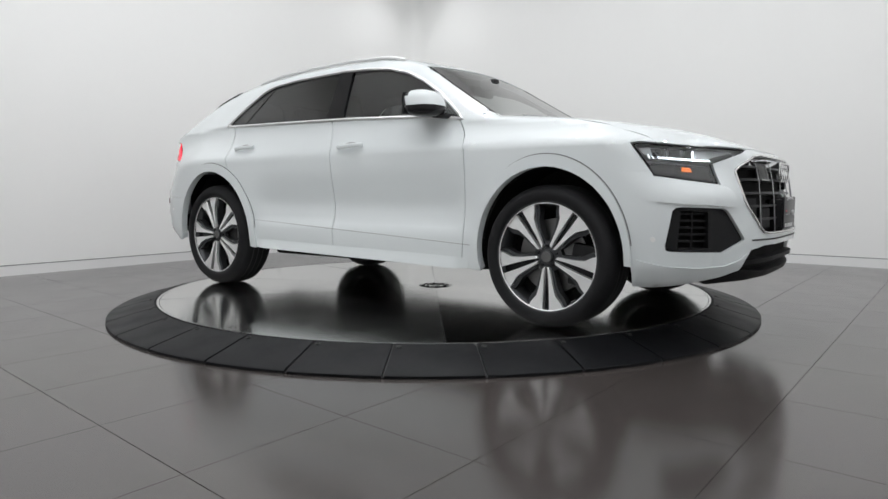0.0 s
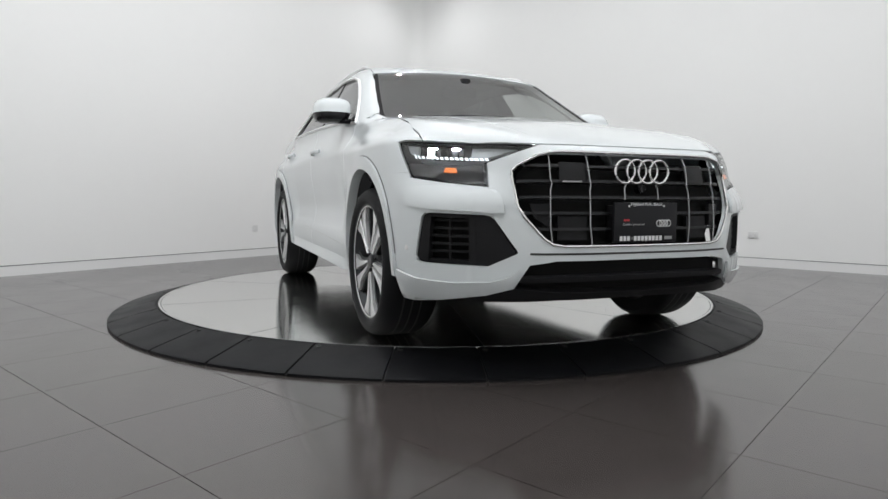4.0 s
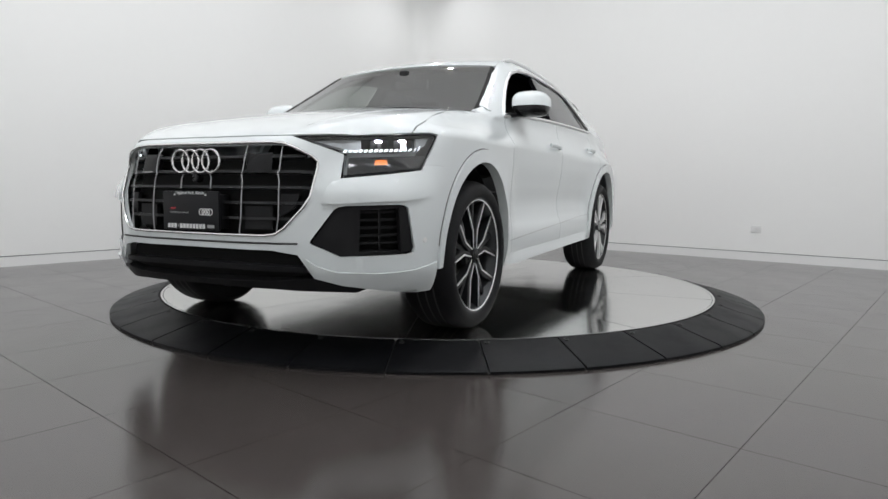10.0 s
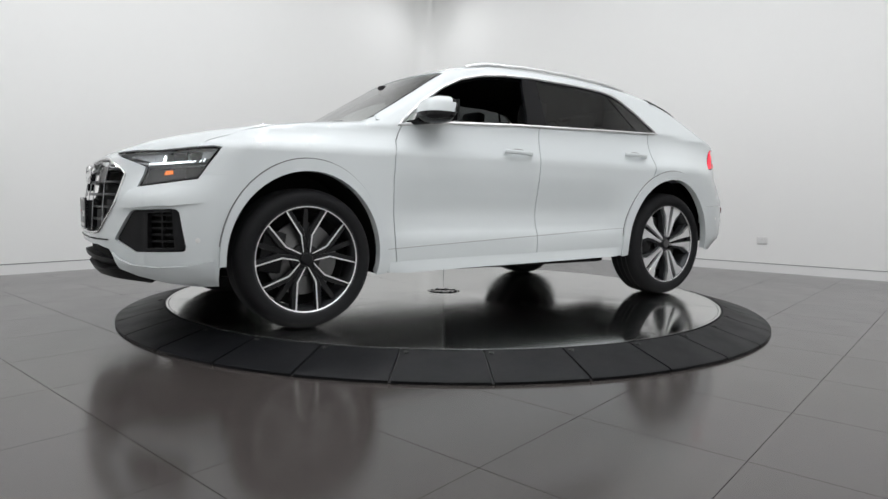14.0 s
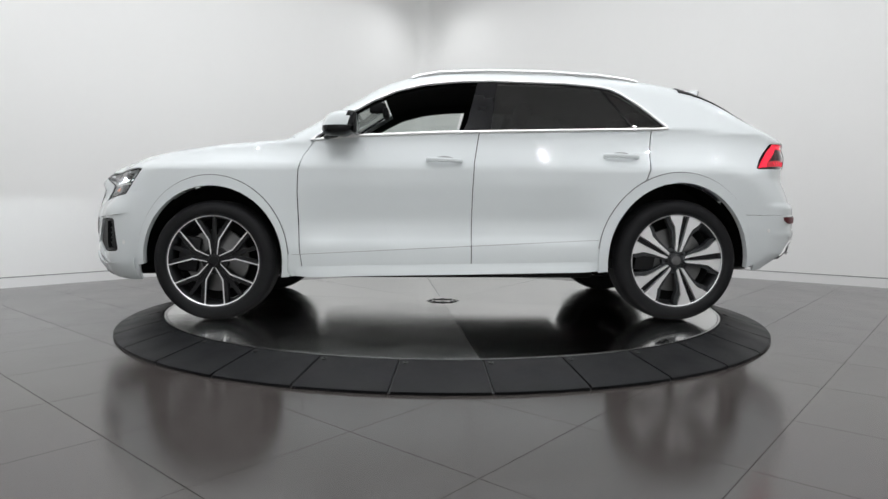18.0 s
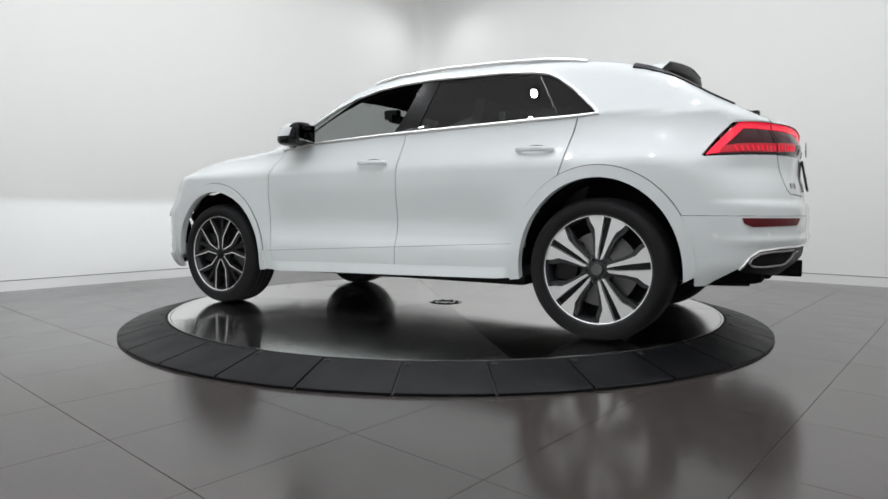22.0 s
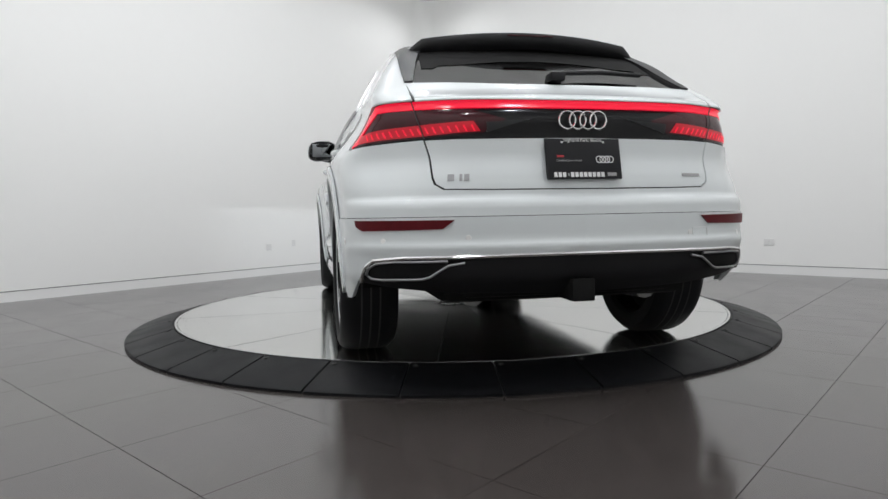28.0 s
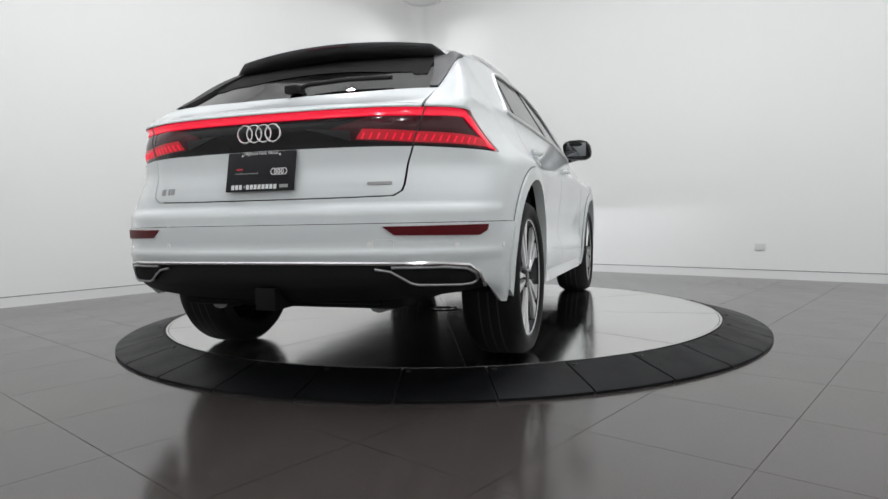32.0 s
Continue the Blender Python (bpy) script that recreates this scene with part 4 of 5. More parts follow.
for s in (1, -1):
    panel("grille_insert", "front", [(13.4, 0.545), (20.0, 0.545), (20.0, 0.645), (13.4, 0.645)], M_PLASTIC, car, s, depth=0.034, rim=0.02)
    panel("grille_insert", "front", [(21.8, 0.60), (25.2, 0.64), (26.2, 0.70), (21.8, 0.70)], M_PLASTIC, car, s, depth=0.034, rim=0.02)
# small script on the grille, and a camera
panel("script_badge", "front", [(-19.2, 0.789), (-14.9, 0.789), (-14.9, 0.796), (-19.2, 0.796)], M_GREY_PRINT_SHADE, car, depth=0.014, rim=0.004)
bm = bmesh.new()
lathe(bm, [(0.020, -0.03), (0.020, 0.0), (0.014, 0.004), (0.0, 0.002)], 16, axis="X", m=pose(2.468, 0, 0.762))
part("front_camera", bm, M_BLACK, car)


def rings(parent, x, y, z, r, step):
    for k in range(4):
        bm = bmesh.new()
        path = [(x, y + (k - 1.5) * step + r * math.cos(a), z + r * math.sin(a)) for a in np.linspace(0, 2 * math.pi, 41)[:-1]]
        tube(bm, path, r * 0.105, 8, closed=True)
        part("badge_ring", bm, M_CHROME, parent, "interlocking silver ring of the badge")


rings(car, 2.463, 0.0, 0.836, 0.050, 0.0600)


def word(text, size, m, mat, parent, name="lettering"):
    cu = bpy.data.curves.new(name, "FONT")
    cu.body, cu.size, cu.align_x, cu.align_y, cu.extrude = text, size, "CENTER", "CENTER", 0.0006
    tmp = bpy.data.objects.new(name, cu)
    me = bpy.data.meshes.new_from_object(tmp)
    bpy.data.objects.remove(tmp)
    me.materials.append(mat)
    ob = new(name, me)
    ob.parent = parent
    ob.matrix_basis = m
    return ob


def dealer_plate(m):
    """A black plate with printed words and bars; built upright in the x and z of m, facing along -y."""
    bm = bmesh.new()
    box(bm, -0.166, 0.166, 0.0, 0.012, -0.086, 0.086, 0.004, m=m)
    pl = part("dealer_plate", bm, M_PLATE, car, "black dealer plate with white print")
    up = m @ pose(0, -0.0012, 0, 90, 0, 0)
    word("Highland Park, Illinois", 0.0195, up @ pose(0, 0.078, 0), M_WHITEINK, pl)
    word("Certified pre-owned", 0.0135, up @ pose(-0.066, -0.008, 0), M_GREY_PRINT_SHADE, pl)
    bars = [(-0.118, -0.088, 0.006, 0.014, M_REDINK), (0.100, 0.140, -0.074, -0.060, M_GREY_PRINT_SHADE), (-0.096, -0.088, 0.066, 0.074, M_WHITEINK), (0.088, 0.096, 0.066, 0.074, M_WHITEINK)]
    # the large line of print along the lower edge, one upright bar a letter
    bars += [(-0.136 + 0.0190 * k, -0.1225 + 0.0190 * k, -0.078, -0.058, M_WHITEINK) for k in range(3)] + [(-0.0755, -0.0695, -0.072, -0.063, M_GREY_PRINT_SHADE)]
    bars += [(-0.063 + 0.0192 * k, -0.0490 + 0.0192 * k, -0.078, -0.058, M_WHITEINK) for k in range(8)]
    for x0, x1, z0, z1, mt in bars:
        bm = bmesh.new()
        box(bm, x0, x1, -0.0015, 0.001, z0, z1, m=m)
        part("print_bar", bm, mt, pl, smooth=False)
    for k in range(4):
        bm = bmesh.new()
        path = [m @ Vector((0.068 + 0.0165 * k + 0.0135 * math.cos(a), -0.0015, -0.004 + 0.0135 * math.sin(a))) for a in np.linspace(0, 2 * math.pi, 25)[:-1]]
        tube(bm, path, 0.0022, 6, closed=True)
        part("printed_ring", bm, M_WHITEINK, pl)


dealer_plate(pose(2.500, 0.0, 0.618, 0, 0, 90))
bm = bmesh.new()
box(bm, 2.42, 2.497, -0.15, 0.15, 0.54, 0.69, 0.004)
part("plate_holder", bm, M_PLASTIC, car)

# lower black opening, lip and skid band
low_half = [(0.0, 0.458), (20.3, 0.456), (25.6, 0.438), (28.8, 0.336), (20.0, 0.318), (0.0, 0.312)]
low_all = low_half + [(-a, z) for a, z in reversed(low_half) if a > 0]
panel("lower_grille", "front", low_all, M_LINER, car, depth=0.045, rim=0, du=2)
panel("lower_blade", "front", [(-27.4, 0.385), (-12, 0.392), (12, 0.392), (27.4, 0.385), (28.0, 0.362), (12, 0.368), (-12, 0.368), (-28.0, 0.362)], M_PLASTIC, car, depth=0.006, rim=0.04, du=2)
lip = [(0, 0.314), (20, 0.320), (28.9, 0.337), (35, 0.302), (40, 0.284), (38, 0.268), (20, 0.284), (0, 0.287)]
panel("front_lip", "front", lip + [(-a, z) for a, z in reversed(lip) if a > 0], M_PLASTIC, car, depth=0.004, rim=0.05, du=2)
# fine dark line between bumper and lower blade
ln = skin("front", [(a, 0.488 - 0.0000 * a) for a in np.linspace(-26, 26, 40)])
bm = bmesh.new()
tube(bm, ln - normals_at(ln) * 0.001, 0.0048, 6)
part("bumper_seam", bm, M_GAP, car)

# ---------------------------------------------------------------- headlamps
for s in (1, -1):
    lamp = panel("headlamp", "front", HEAD, M_LAMPINNER, car, s, depth=0.125, rim=0, du=2, label="slim black headlamp, lit")
    panel("lamp_rim", "front", HEAD + [HEAD[0]] + [(a * 0.985 + 0.62, 0.9 + (z - 0.9) * 0.93) for a, z in [HEAD[0]] + list(reversed(HEAD[1:])) + [HEAD[0]]], M_BLACK, lamp, s, depth=0.002, rim=0.012, du=1.2, dv=0.02)
    panel("lamp_panel", "front", [(36.6, 0.858), (54.0, 0.872), (52.0, 0.816), (44.0, 0.794), (36.0, 0.778)], M_BLACK, lamp, s, depth=0.012, rim=0.04)
    panel("side_marker", "front", [(42.0, 0.829), (45.0, 0.832), (44.7, 0.851), (42.4, 0.849)], M_AMBER, lamp, s, depth=0.008, rim=0.004, label="lit amber marker")
    # running light: a chain of small lit blocks
    for poly in ([(29.0, 0.938), (34.0, 0.944), (39.4, 0.950), (39.4, 0.897), (36.9, 0.893)], [(52.2, 0.914), (54.6, 0.922), (55.8, 0.964), (52.4, 0.962)]):
        panel("lamp_reflector", "front", poly, M_LAMPINNER, lamp, s, depth=0.030, rim=0.02, label="silvery lamp reflector")
    for k in range(14):
        a = 35.4 + 1.12 * k
        z = 0.884 + 0.0009 * k
        panel("running_light", "front", [(a, z), (a + 0.66, z + 0.0005), (a + 1.0, z + 0.0105), (a + 0.34, z + 0.010)], M_LED, lamp, s, depth=0.020, rim=0.006, label="lit running light block")
    for a, z0, z1 in ((51.6, 0.899, 0.912), (52.7, 0.900, 0.922)):
        panel("light_fin", "front", [(a, z0), (a + 0.28, z0), (a + 0.75, z1), (a + 0.45, z1)], M_LED, lamp, s, depth=0.03, rim=0.006)
    # beam modules: a lens at the back of an open black box, with a slim bright slot under its lid, so that the beam ends at a line
    for a, z, w in ((48.2, 0.926, 0.029), (42.8, 0.922, 0.027)):
        q = skin("front", [(a, z)], s)[0]
        fx, cy = q[0] - 0.022, q[1] - s * 0.026
        bx = fx - 0.060
        bm = bmesh.new()
        bm.faces.new([bm.verts.new((bx, cy + dy, z + dz)) for dy, dz in ((-0.017, -0.030), (0.017, -0.030), (0.017, 0.010), (-0.017, 0.010))])
        part("beam_lens", bm, M_LITLENS if a > 45 else M_BRAKE, lamp, "lit headlamp lens" if a > 45 else "unlit headlamp lens", smooth=False)
        bm = bmesh.new()
        bm.faces.new([bm.verts.new((bx + 0.002, cy + dy, z + dz)) for dy, dz in ((-w, 0.0105), (w, 0.0105), (w, 0.0135), (-w, 0.0135))])
        part("beam_slot", bm, M_BEAM, lamp, "bright slot of the headlamp", smooth=False)
        bm = bmesh.new()
        box(bm, bx - 0.010, fx, cy - w - 0.005, cy + w + 0.005, z + 0.0140, z + 0.0170)
        box(bm, fx - 0.004, fx, cy - w - 0.005, cy + w + 0.005, z + 0.0092, z + 0.0140)
        box(bm, bx - 0.010, fx - 0.006, cy - w - 0.005, cy + w + 0.005, z - 0.0345, z - 0.0310)
        box(bm, bx - 0.010, bx - 0.002, cy - w - 0.005, cy + w + 0.005, z - 0.0310, z + 0.0140)
        for e in (-1, 1):
            box(bm, bx - 0.002, fx - 0.012, cy + e * (w + 0.003) - 0.002, cy + e * (w + 0.003) + 0.002, z - 0.0310, z + 0.0140)
        part("beam_box", bm, M_BAFFLE, lamp, smooth=False)
    panel("lamp_cover", "front", [(a * 0.988 + 0.5, 0.9 + (z - 0.9) * 0.95) for a, z in HEAD], M_LENS, lamp, s, depth=0.004, rim=0, du=1.6, dv=0.03, label="clear lamp cover").visible_shadow = False

# ---------------------------------------------------------------- rear
LIP_Z = 1.196


def lip_x(y):
    lo_, hi_ = -2.46, -2.15
    for _ in range(24):
        m_ = (lo_ + hi_) / 2
        if edge_z(m_, y) > LIP_Z:
            hi_ = m_
        else:
            lo_ = m_
    return hi_


def tail_angle(z):
    """Angle round the rear axis at which the bumper runs under the arch trim."""
    up = max(0.0, z - ROUT[1]) / (ROUT[3] - 0.012)
    x = ROUT[0] - (ROUT[2] - 0.012) * math.sqrt(max(0.0, 1 - up * up))
    return math.degrees(math.atan2(float(skin("side", [(x, z)])[0, 1]), AXIS_R - x))


def rear_angle(x, y):
    return math.degrees(math.atan2(y, -(x - AXIS_R)))


lip_line = [(lip_x(y), y) for y in (0.0, 0.2, 0.4, 0.55, 0.68)]
deck = [(-2.20, 0.0), (-2.19, 0.3), (-2.145, 0.688)] + list(reversed(lip_line))
deck_all = deck + [(x, -y) for x, y in reversed(deck) if y > 1e-6]
panel("tailgate_deck", "top", deck_all, M_PAINT, car, du=0.03, dv=0.05)
corner_a = rear_angle(*lip_line[-1])
# strip between the lip and the lamp band
half = [(0.0, LIP_Z - 0.001), (corner_a, LIP_Z - 0.001), (corner_a - 0.4, 1.176), (0.0, 1.176)]
panel("tailgate_lip", "rear", half + [(-a, z) for a, z in reversed(half) if a > 0], M_PAINT, car, dv=0.02)
glass = [(-1.70, 0.0), (-1.69, 0.3), (-1.665, roof_y(-1.665) - 0.045), (-1.8, roof_y(-1.8) - 0.045), (-2.0, roof_y(-2.0) - 0.04), (-2.138, 0.655), (-2.186, 0.3), (-2.196, 0.0)]
panel("rear_window", "top", glass + [(x, -y) for x, y in reversed(glass) if y > 1e-6], M_REARGLASS, car, depth=0.006, rim=0, du=0.04, dv=0.05, label="dark tinted raked rear window")
# black sheet on the glass, painting the mirrored underside of the spoiler
spoiler_mirrored = [(-1.67, 0.0), (-1.67, 0.55), (-1.975, 0.585), (-1.985, 0.53), (-1.958, 0.50), (-1.962, 0.40), (-1.940, 0.2), (-1.932, 0.0)]
panel("window_band", "top", spoiler_mirrored + [(x, -y) for x, y in reversed(spoiler_mirrored) if y > 1e-6], M_LINER, car, depth=0.003, rim=0, du=0.04, dv=0.05, label="dark painted reflection of the spoiler in the rear window")
for s in (1, -1):
    xs_f = [-1.60, -1.66, -1.72, -1.82, -1.92, -2.02, -2.12, -2.142]
    fin = [(x, roof_y(x) + float(np.interp(x, [-2.14, -1.6], [0.008, 0.036]))) for x in xs_f] + [(x, roof_y(x) - float(np.interp(x, [-2.14, -1.95, -1.72], [0.030, 0.055, 0.100]))) for x in reversed(xs_f)]
    panel("window_fin", "top", fin, M_SPOKE, car, s, depth=-0.008, rim=0.03, label="gloss black fin beside the rear window")
    # rear quarter, from the side joint round to the tailgate
    topline = [(rear_angle(x, roof_y(x)), edge_z(x, roof_y(x))) for x in (-1.79, -1.86, -1.93, -2.0, -2.07, -2.14)]
    out = [(56.0, z) for z in np.linspace(0.702, edge_z(-1.79, roof_y(-1.79)) - 0.004, 44)] + topline + [(corner_a + 0.5, LIP_Z), (corner_a + 0.2, 1.178)]
    out += [(46.2, 1.176), (54.2, 1.010), (53.8, 1.002), (44.0, 1.008), (33.2, 1.016), (32.2, 0.95), (31.2, 0.86), (30.6, 0.832), (28.8, 0.810), (20.0, 0.806), (0.0, 0.805), (0.0, 0.702)]
    panel("rear_quarter", "rear", out, M_PAINT, car, s, du=1.2, dv=0.02)
    # bumper cover with reflector slot
    cov = [(0.0, 0.6995)] + [(tail_angle(z), z) for z in (0.6995, 0.66, 0.60, 0.52, 0.43, 0.34)] + [(53.0, 0.345), (45.5, 0.46), (43.0, 0.525), (38.0, 0.541), (0.0, 0.546)]
    panel("rear_bumper", "rear", cov, M_PAINT, car, s, du=1.2, dv=0.02, depth=-0.004, rim=0.02)
    panel("reflector", "rear", [(26.4, 0.688), (46.8, 0.690), (46.4, 0.664), (44.5, 0.646), (28.6, 0.652)], M_REFLECTOR, car, s, depth=-0.009, rim=0.012, du=0.8, dv=0.01, label="dark red bumper reflector")
    for a, z in ((24.0, 0.615), (40.0, 0.605), (52.0, 0.60)):
        q = skin("rear", [(a, z)], s)[0]
        n_ = normals_at(np.array([q]))[0]
        bm = bmesh.new()
        lathe(bm, [(0.012, 0.004), (0.011, 0.0055), (0.0, 0.0055)], 16, m=Matrix.Translation(q) @ Vector(n_).to_track_quat("Z", "Y").to_matrix().to_4x4())
        part("parking_sensor", bm, M_OUTLET, car)
q = [(-28.4, 0.635), (-24.6, 0.635), (-24.6, 0.595), (-28.4, 0.595)]
loop = skin("rear", dense(q, 0.6))
bm = bmesh.new()
tube(bm, loop + normals_at(loop) * 0.003, 0.0016, 5, closed=True)
part("tow_cover", bm, M_OUTLET, car)
# soft ledge over the bumper
ledge = skin("rear", [(a, 0.782 - 0.004 * (a / 30) ** 2) for a in np.linspace(-46, 46, 60)])
bm = bmesh.new()
tube(bm, ledge - normals_at(ledge) * (0.0065 + 0.006 * (np.linspace(-1, 1, 60) ** 6))[:, None], 0.010, 8)
part("bumper_ledge", bm, M_PAINT, car)
# tailgate plate below the lamps
gate = [(0.0, 1.018), (32.8, 1.014), (31.8, 0.95), (30.8, 0.862), (30.2, 0.836), (28.5, 0.815), (20.0, 0.811), (0.0, 0.810)]
panel("tailgate", "rear", gate + [(-a, z) for a, z in reversed(gate) if a > 0], M_PAINT, car, du=1.4, dv=0.02)

# lamp band: gloss black strip, red light line on top, lamp bodies at the ends
band = [(0.0, 1.173), (45.6, 1.173), (53.5, 1.010), (44.0, 1.012), (32.6, 1.019), (0.0, 1.022)]
lamp = panel("tail_lamp_band", "rear", band + [(-a, z) for a, z in reversed(band) if a > 0], M_BLACK, car, du=1.4, dv=0.02, depth=0.012, rim=0.02, label="gloss black band joining the tail lamps")
line = [(0.0, 1.171), (45.0, 1.171), (46.4, 1.146), (0.0, 1.148)]
panel("light_line", "rear", line + [(-a, z) for a, z in reversed(line) if a > 0], M_REDGLOW, lamp, du=1.2, dv=0.012, depth=0.004, rim=0.010, label="lit red light line")
for s in (1, -1):
    panel("lamp_lens", "rear", [(16.5, 1.096), (21.0, 1.040), (33.0, 1.025), (44.0, 1.018), (52.6, 1.014), (50.0, 1.066), (46.6, 1.144), (33.0, 1.144), (24.0, 1.142)], M_REDDARK, lamp, s, depth=0.008, rim=0.006, du=1.2, dv=0.02, label="dark red tail lamp lens")
    panel("lamp_wing", "rear", [(11.0, 1.098), (20.4, 1.040), (20.4, 1.082)], M_GREYBAR, lamp, s, depth=0.007, rim=0.006, label="gloss grey wing beside the tail lamp")
    panel("lit_zone", "rear", [(21.6, 1.046), (33.0, 1.032), (44.0, 1.026), (52.2, 1.022), (50.4, 1.054), (46.0, 1.066), (34.0, 1.076), (23.0, 1.088)], M_REDZONE, lamp, s, depth=0.005, rim=0.006, du=1.0, dv=0.012, label="glowing red lamp zone")
    for k in range(16):
        a = 22.6 + 1.55 * k
        z = 1.046 - 0.0011 * k
        panel("lit_segment", "rear", [(a, z), (a + 0.40, z + 0.001), (a + 0.95, z + 0.026), (a + 0.60, z + 0.026)], M_REDGLOW, lamp, s, depth=0.0025, rim=0.004, label="lit red lamp segment")
    panel("lit_edge", "rear", [(53.2, 1.016), (50.6, 1.066), (46.6, 1.148), (43.9, 1.148), (47.4, 1.082), (49.6, 1.046), (50.2, 1.022)], M_REDGLOW, lamp, s, depth=0.0035, rim=0.008, du=0.8, dv=0.012, label="lit red outer edge of the tail lamp")
    seam = skin("rear", [(32.9, 1.02), (33.4, 1.06), (34.2, 1.10), (35.2, 1.15), (35.6, 1.176), (35.7, 1.196)], s)
    bm = bmesh.new()
    tube(bm, seam + normals_at(seam) * 0.0, 0.0026, 5)
    part("lamp_split", bm, M_GAP, lamp)
rings(car, -2.470, 0.002, 1.089, 0.036, 0.0455)
dealer_plate(pose(-2.474, 0.0, 0.931, 0, 0, -90) @ pose(0, 0, 0, -11, 0, 0))
# small badges of unread script
for y0, y1, z0, z1 in ((0.535, 0.565, 0.845, 0.872), (0.500, 0.512, 0.845, 0.872), (0.470, 0.492, 0.845, 0.872)):
    a0, a1 = rear_angle(-2.41, y0), rear_angle(-2.41, y1)
    panel("model_badge", "rear", [(a0, z0), (a1, z0), (a1, z1), (a0, z1)], M_DIMCHROME, car, depth=-0.003, rim=0.004, label="small silver model badge")
panel("script_badge", "rear", [(-28.6, 0.858), (-23.8, 0.858), (-23.8, 0.870), (-28.6, 0.870)], M_GREY_PRINT_SHADE, car, depth=-0.003, rim=0.004, label="small grey script badge")

# diffuser, bright line and exhaust trims
low = [(0.0, 0.541), (38.0, 0.536), (43.0, 0.518), (45.5, 0.452), (47.5, 0.42), (40.0, 0.395), (28.0, 0.370), (0.0, 0.350)]
panel("diffuser", "rear", low + [(-a, z) for a, z in reversed(low) if a > 0], M_PLASTIC, car, du=1.6, dv=0.03, depth=0.012, rim=0.05, label="black rear diffuser")
bm = bmesh.new()
ends = [(-46.5, 0.430), (-44.6, 0.492), (-42.5, 0.522), (-36, 0.5355), (-24, 0.539), (-12, 0.541), (0, 0.5415), (12, 0.541), (24, 0.539), (36, 0.5355), (42.5, 0.522), (44.6, 0.492), (46.5, 0.430)]
fine = []
for a, b in zip(ends, ends[1:]):
    fine += [(a[0] + (b[0] - a[0]) * k / 5, a[1] + (b[1] - a[1]) * k / 5) for k in range(5)]
ln = skin("rear", fine + [ends[-1]])
tube(bm, ln + normals_at(ln) * 0.001, 0.0085, 6)
part("bumper_trim", bm, M_CHROME, car, "thin silver line above the diffuser")
for s in (1, -1):
    tip = [(24.8, 0.514), (27.8, 0.503), (31.4, 0.456), (33.0, 0.447), (41.0, 0.442), (43.4, 0.446), (44.4, 0.460), (44.0, 0.486), (42.0, 0.509), (38.0, 0.518), (27.0, 0.521)]
    panel("exhaust_recess", "rear", tip, M_LINER, car, s, depth=0.004, rim=0, label="black exhaust recess")
    loop = skin("rear", dense(tip, 1.0)[:-3], s)
    bm = bmesh.new()
    tube(bm, loop + normals_at(loop) * 0.001, 0.0056, 8)
    part("exhaust_trim", bm, M_DIMCHROME, car, "satin silver exhaust trim")
# spoiler: white upper skin runs on from the roof, black below
ys = np.linspace(-0.62, 0.62, 33)


def spoiler_line(y):
    tip_x = -1.842 + 0.20 * y * y + 0.25 * max(0, abs(y) - 0.54)
    tip_z = 1.613 - 0.11 * y * y - 0.9 * max(0, abs(y) - 0.545) ** 1.1
    return tip_x, tip_z


for name, mat, rows_ in (("spoiler_top", M_PAINT, 0), ("spoiler", M_SPOKE, 1)):
    bm = bmesh.new()
    cols = []
    for y in ys:
        tx, tz = spoiler_line(y)
        x0 = -1.646 + 0.0 * y
        z0 = float(TOP(x0) - CROWN(x0) * y * y)
        x1 = -1.735
        z1 = float(TOP(x1) - CROWN(x1) * y * y) + 0.004
        if rows_ == 0:
            sec = [(x0, z0 + 0.001), ((x0 + tx) / 2, (z0 + tz) / 2 + 0.004), (tx, tz)]
        else:
            sec = [(tx, tz - 0.001), (tx - 0.006, tz - 0.012), (tx - 0.004, tz - 0.036), (tx + 0.012, tz - 0.058), (tx + 0.05, tz - 0.072), (x1, z1)]
        cols.append([bm.verts.new((x, y, z)) for x, z in sec])
    for a, b in zip(cols, cols[1:]):
        for i in range(len(a) - 1):
            bm.faces.new((a[i], b[i], b[i + 1], a[i + 1]))
    if rows_:
        for c_ in (cols[0], cols[-1]):
            bm.faces.new(c_ + [bm.verts.new((-1.646, c_[0].co.y, c_[0].co.z - 0.005))])
    part(name, bm, mat, car, "white top of the roof spoiler" if rows_ == 0 else "gloss black roof spoiler")
bm = bmesh.new()
box(bm, -1.852, -1.842, -0.12, 0.12, 1.594, 1.600)
part("brake_light", bm, M_REDDARK, car, "dark red high brake light")
# rear wiper
bm = bmesh.new()
wp = skin("top", [(-2.165, -0.02), (-2.13, -0.06), (-2.10, -0.25), (-2.09, -0.46)])
tube(bm, [p + np.array([-0.012, 0, 0.022]) for p in wp], 0.011, 8)
part("rear_wiper", bm, M_PLASTIC, car, "black rear wiper")
bm = bmesh.new()
box(bm, -2.215, -2.13, -0.035, 0.035, wp[0][2] - 0.005, wp[0][2] + 0.035, 0.012)
part("wiper_pivot", bm, M_PLASTIC, car)

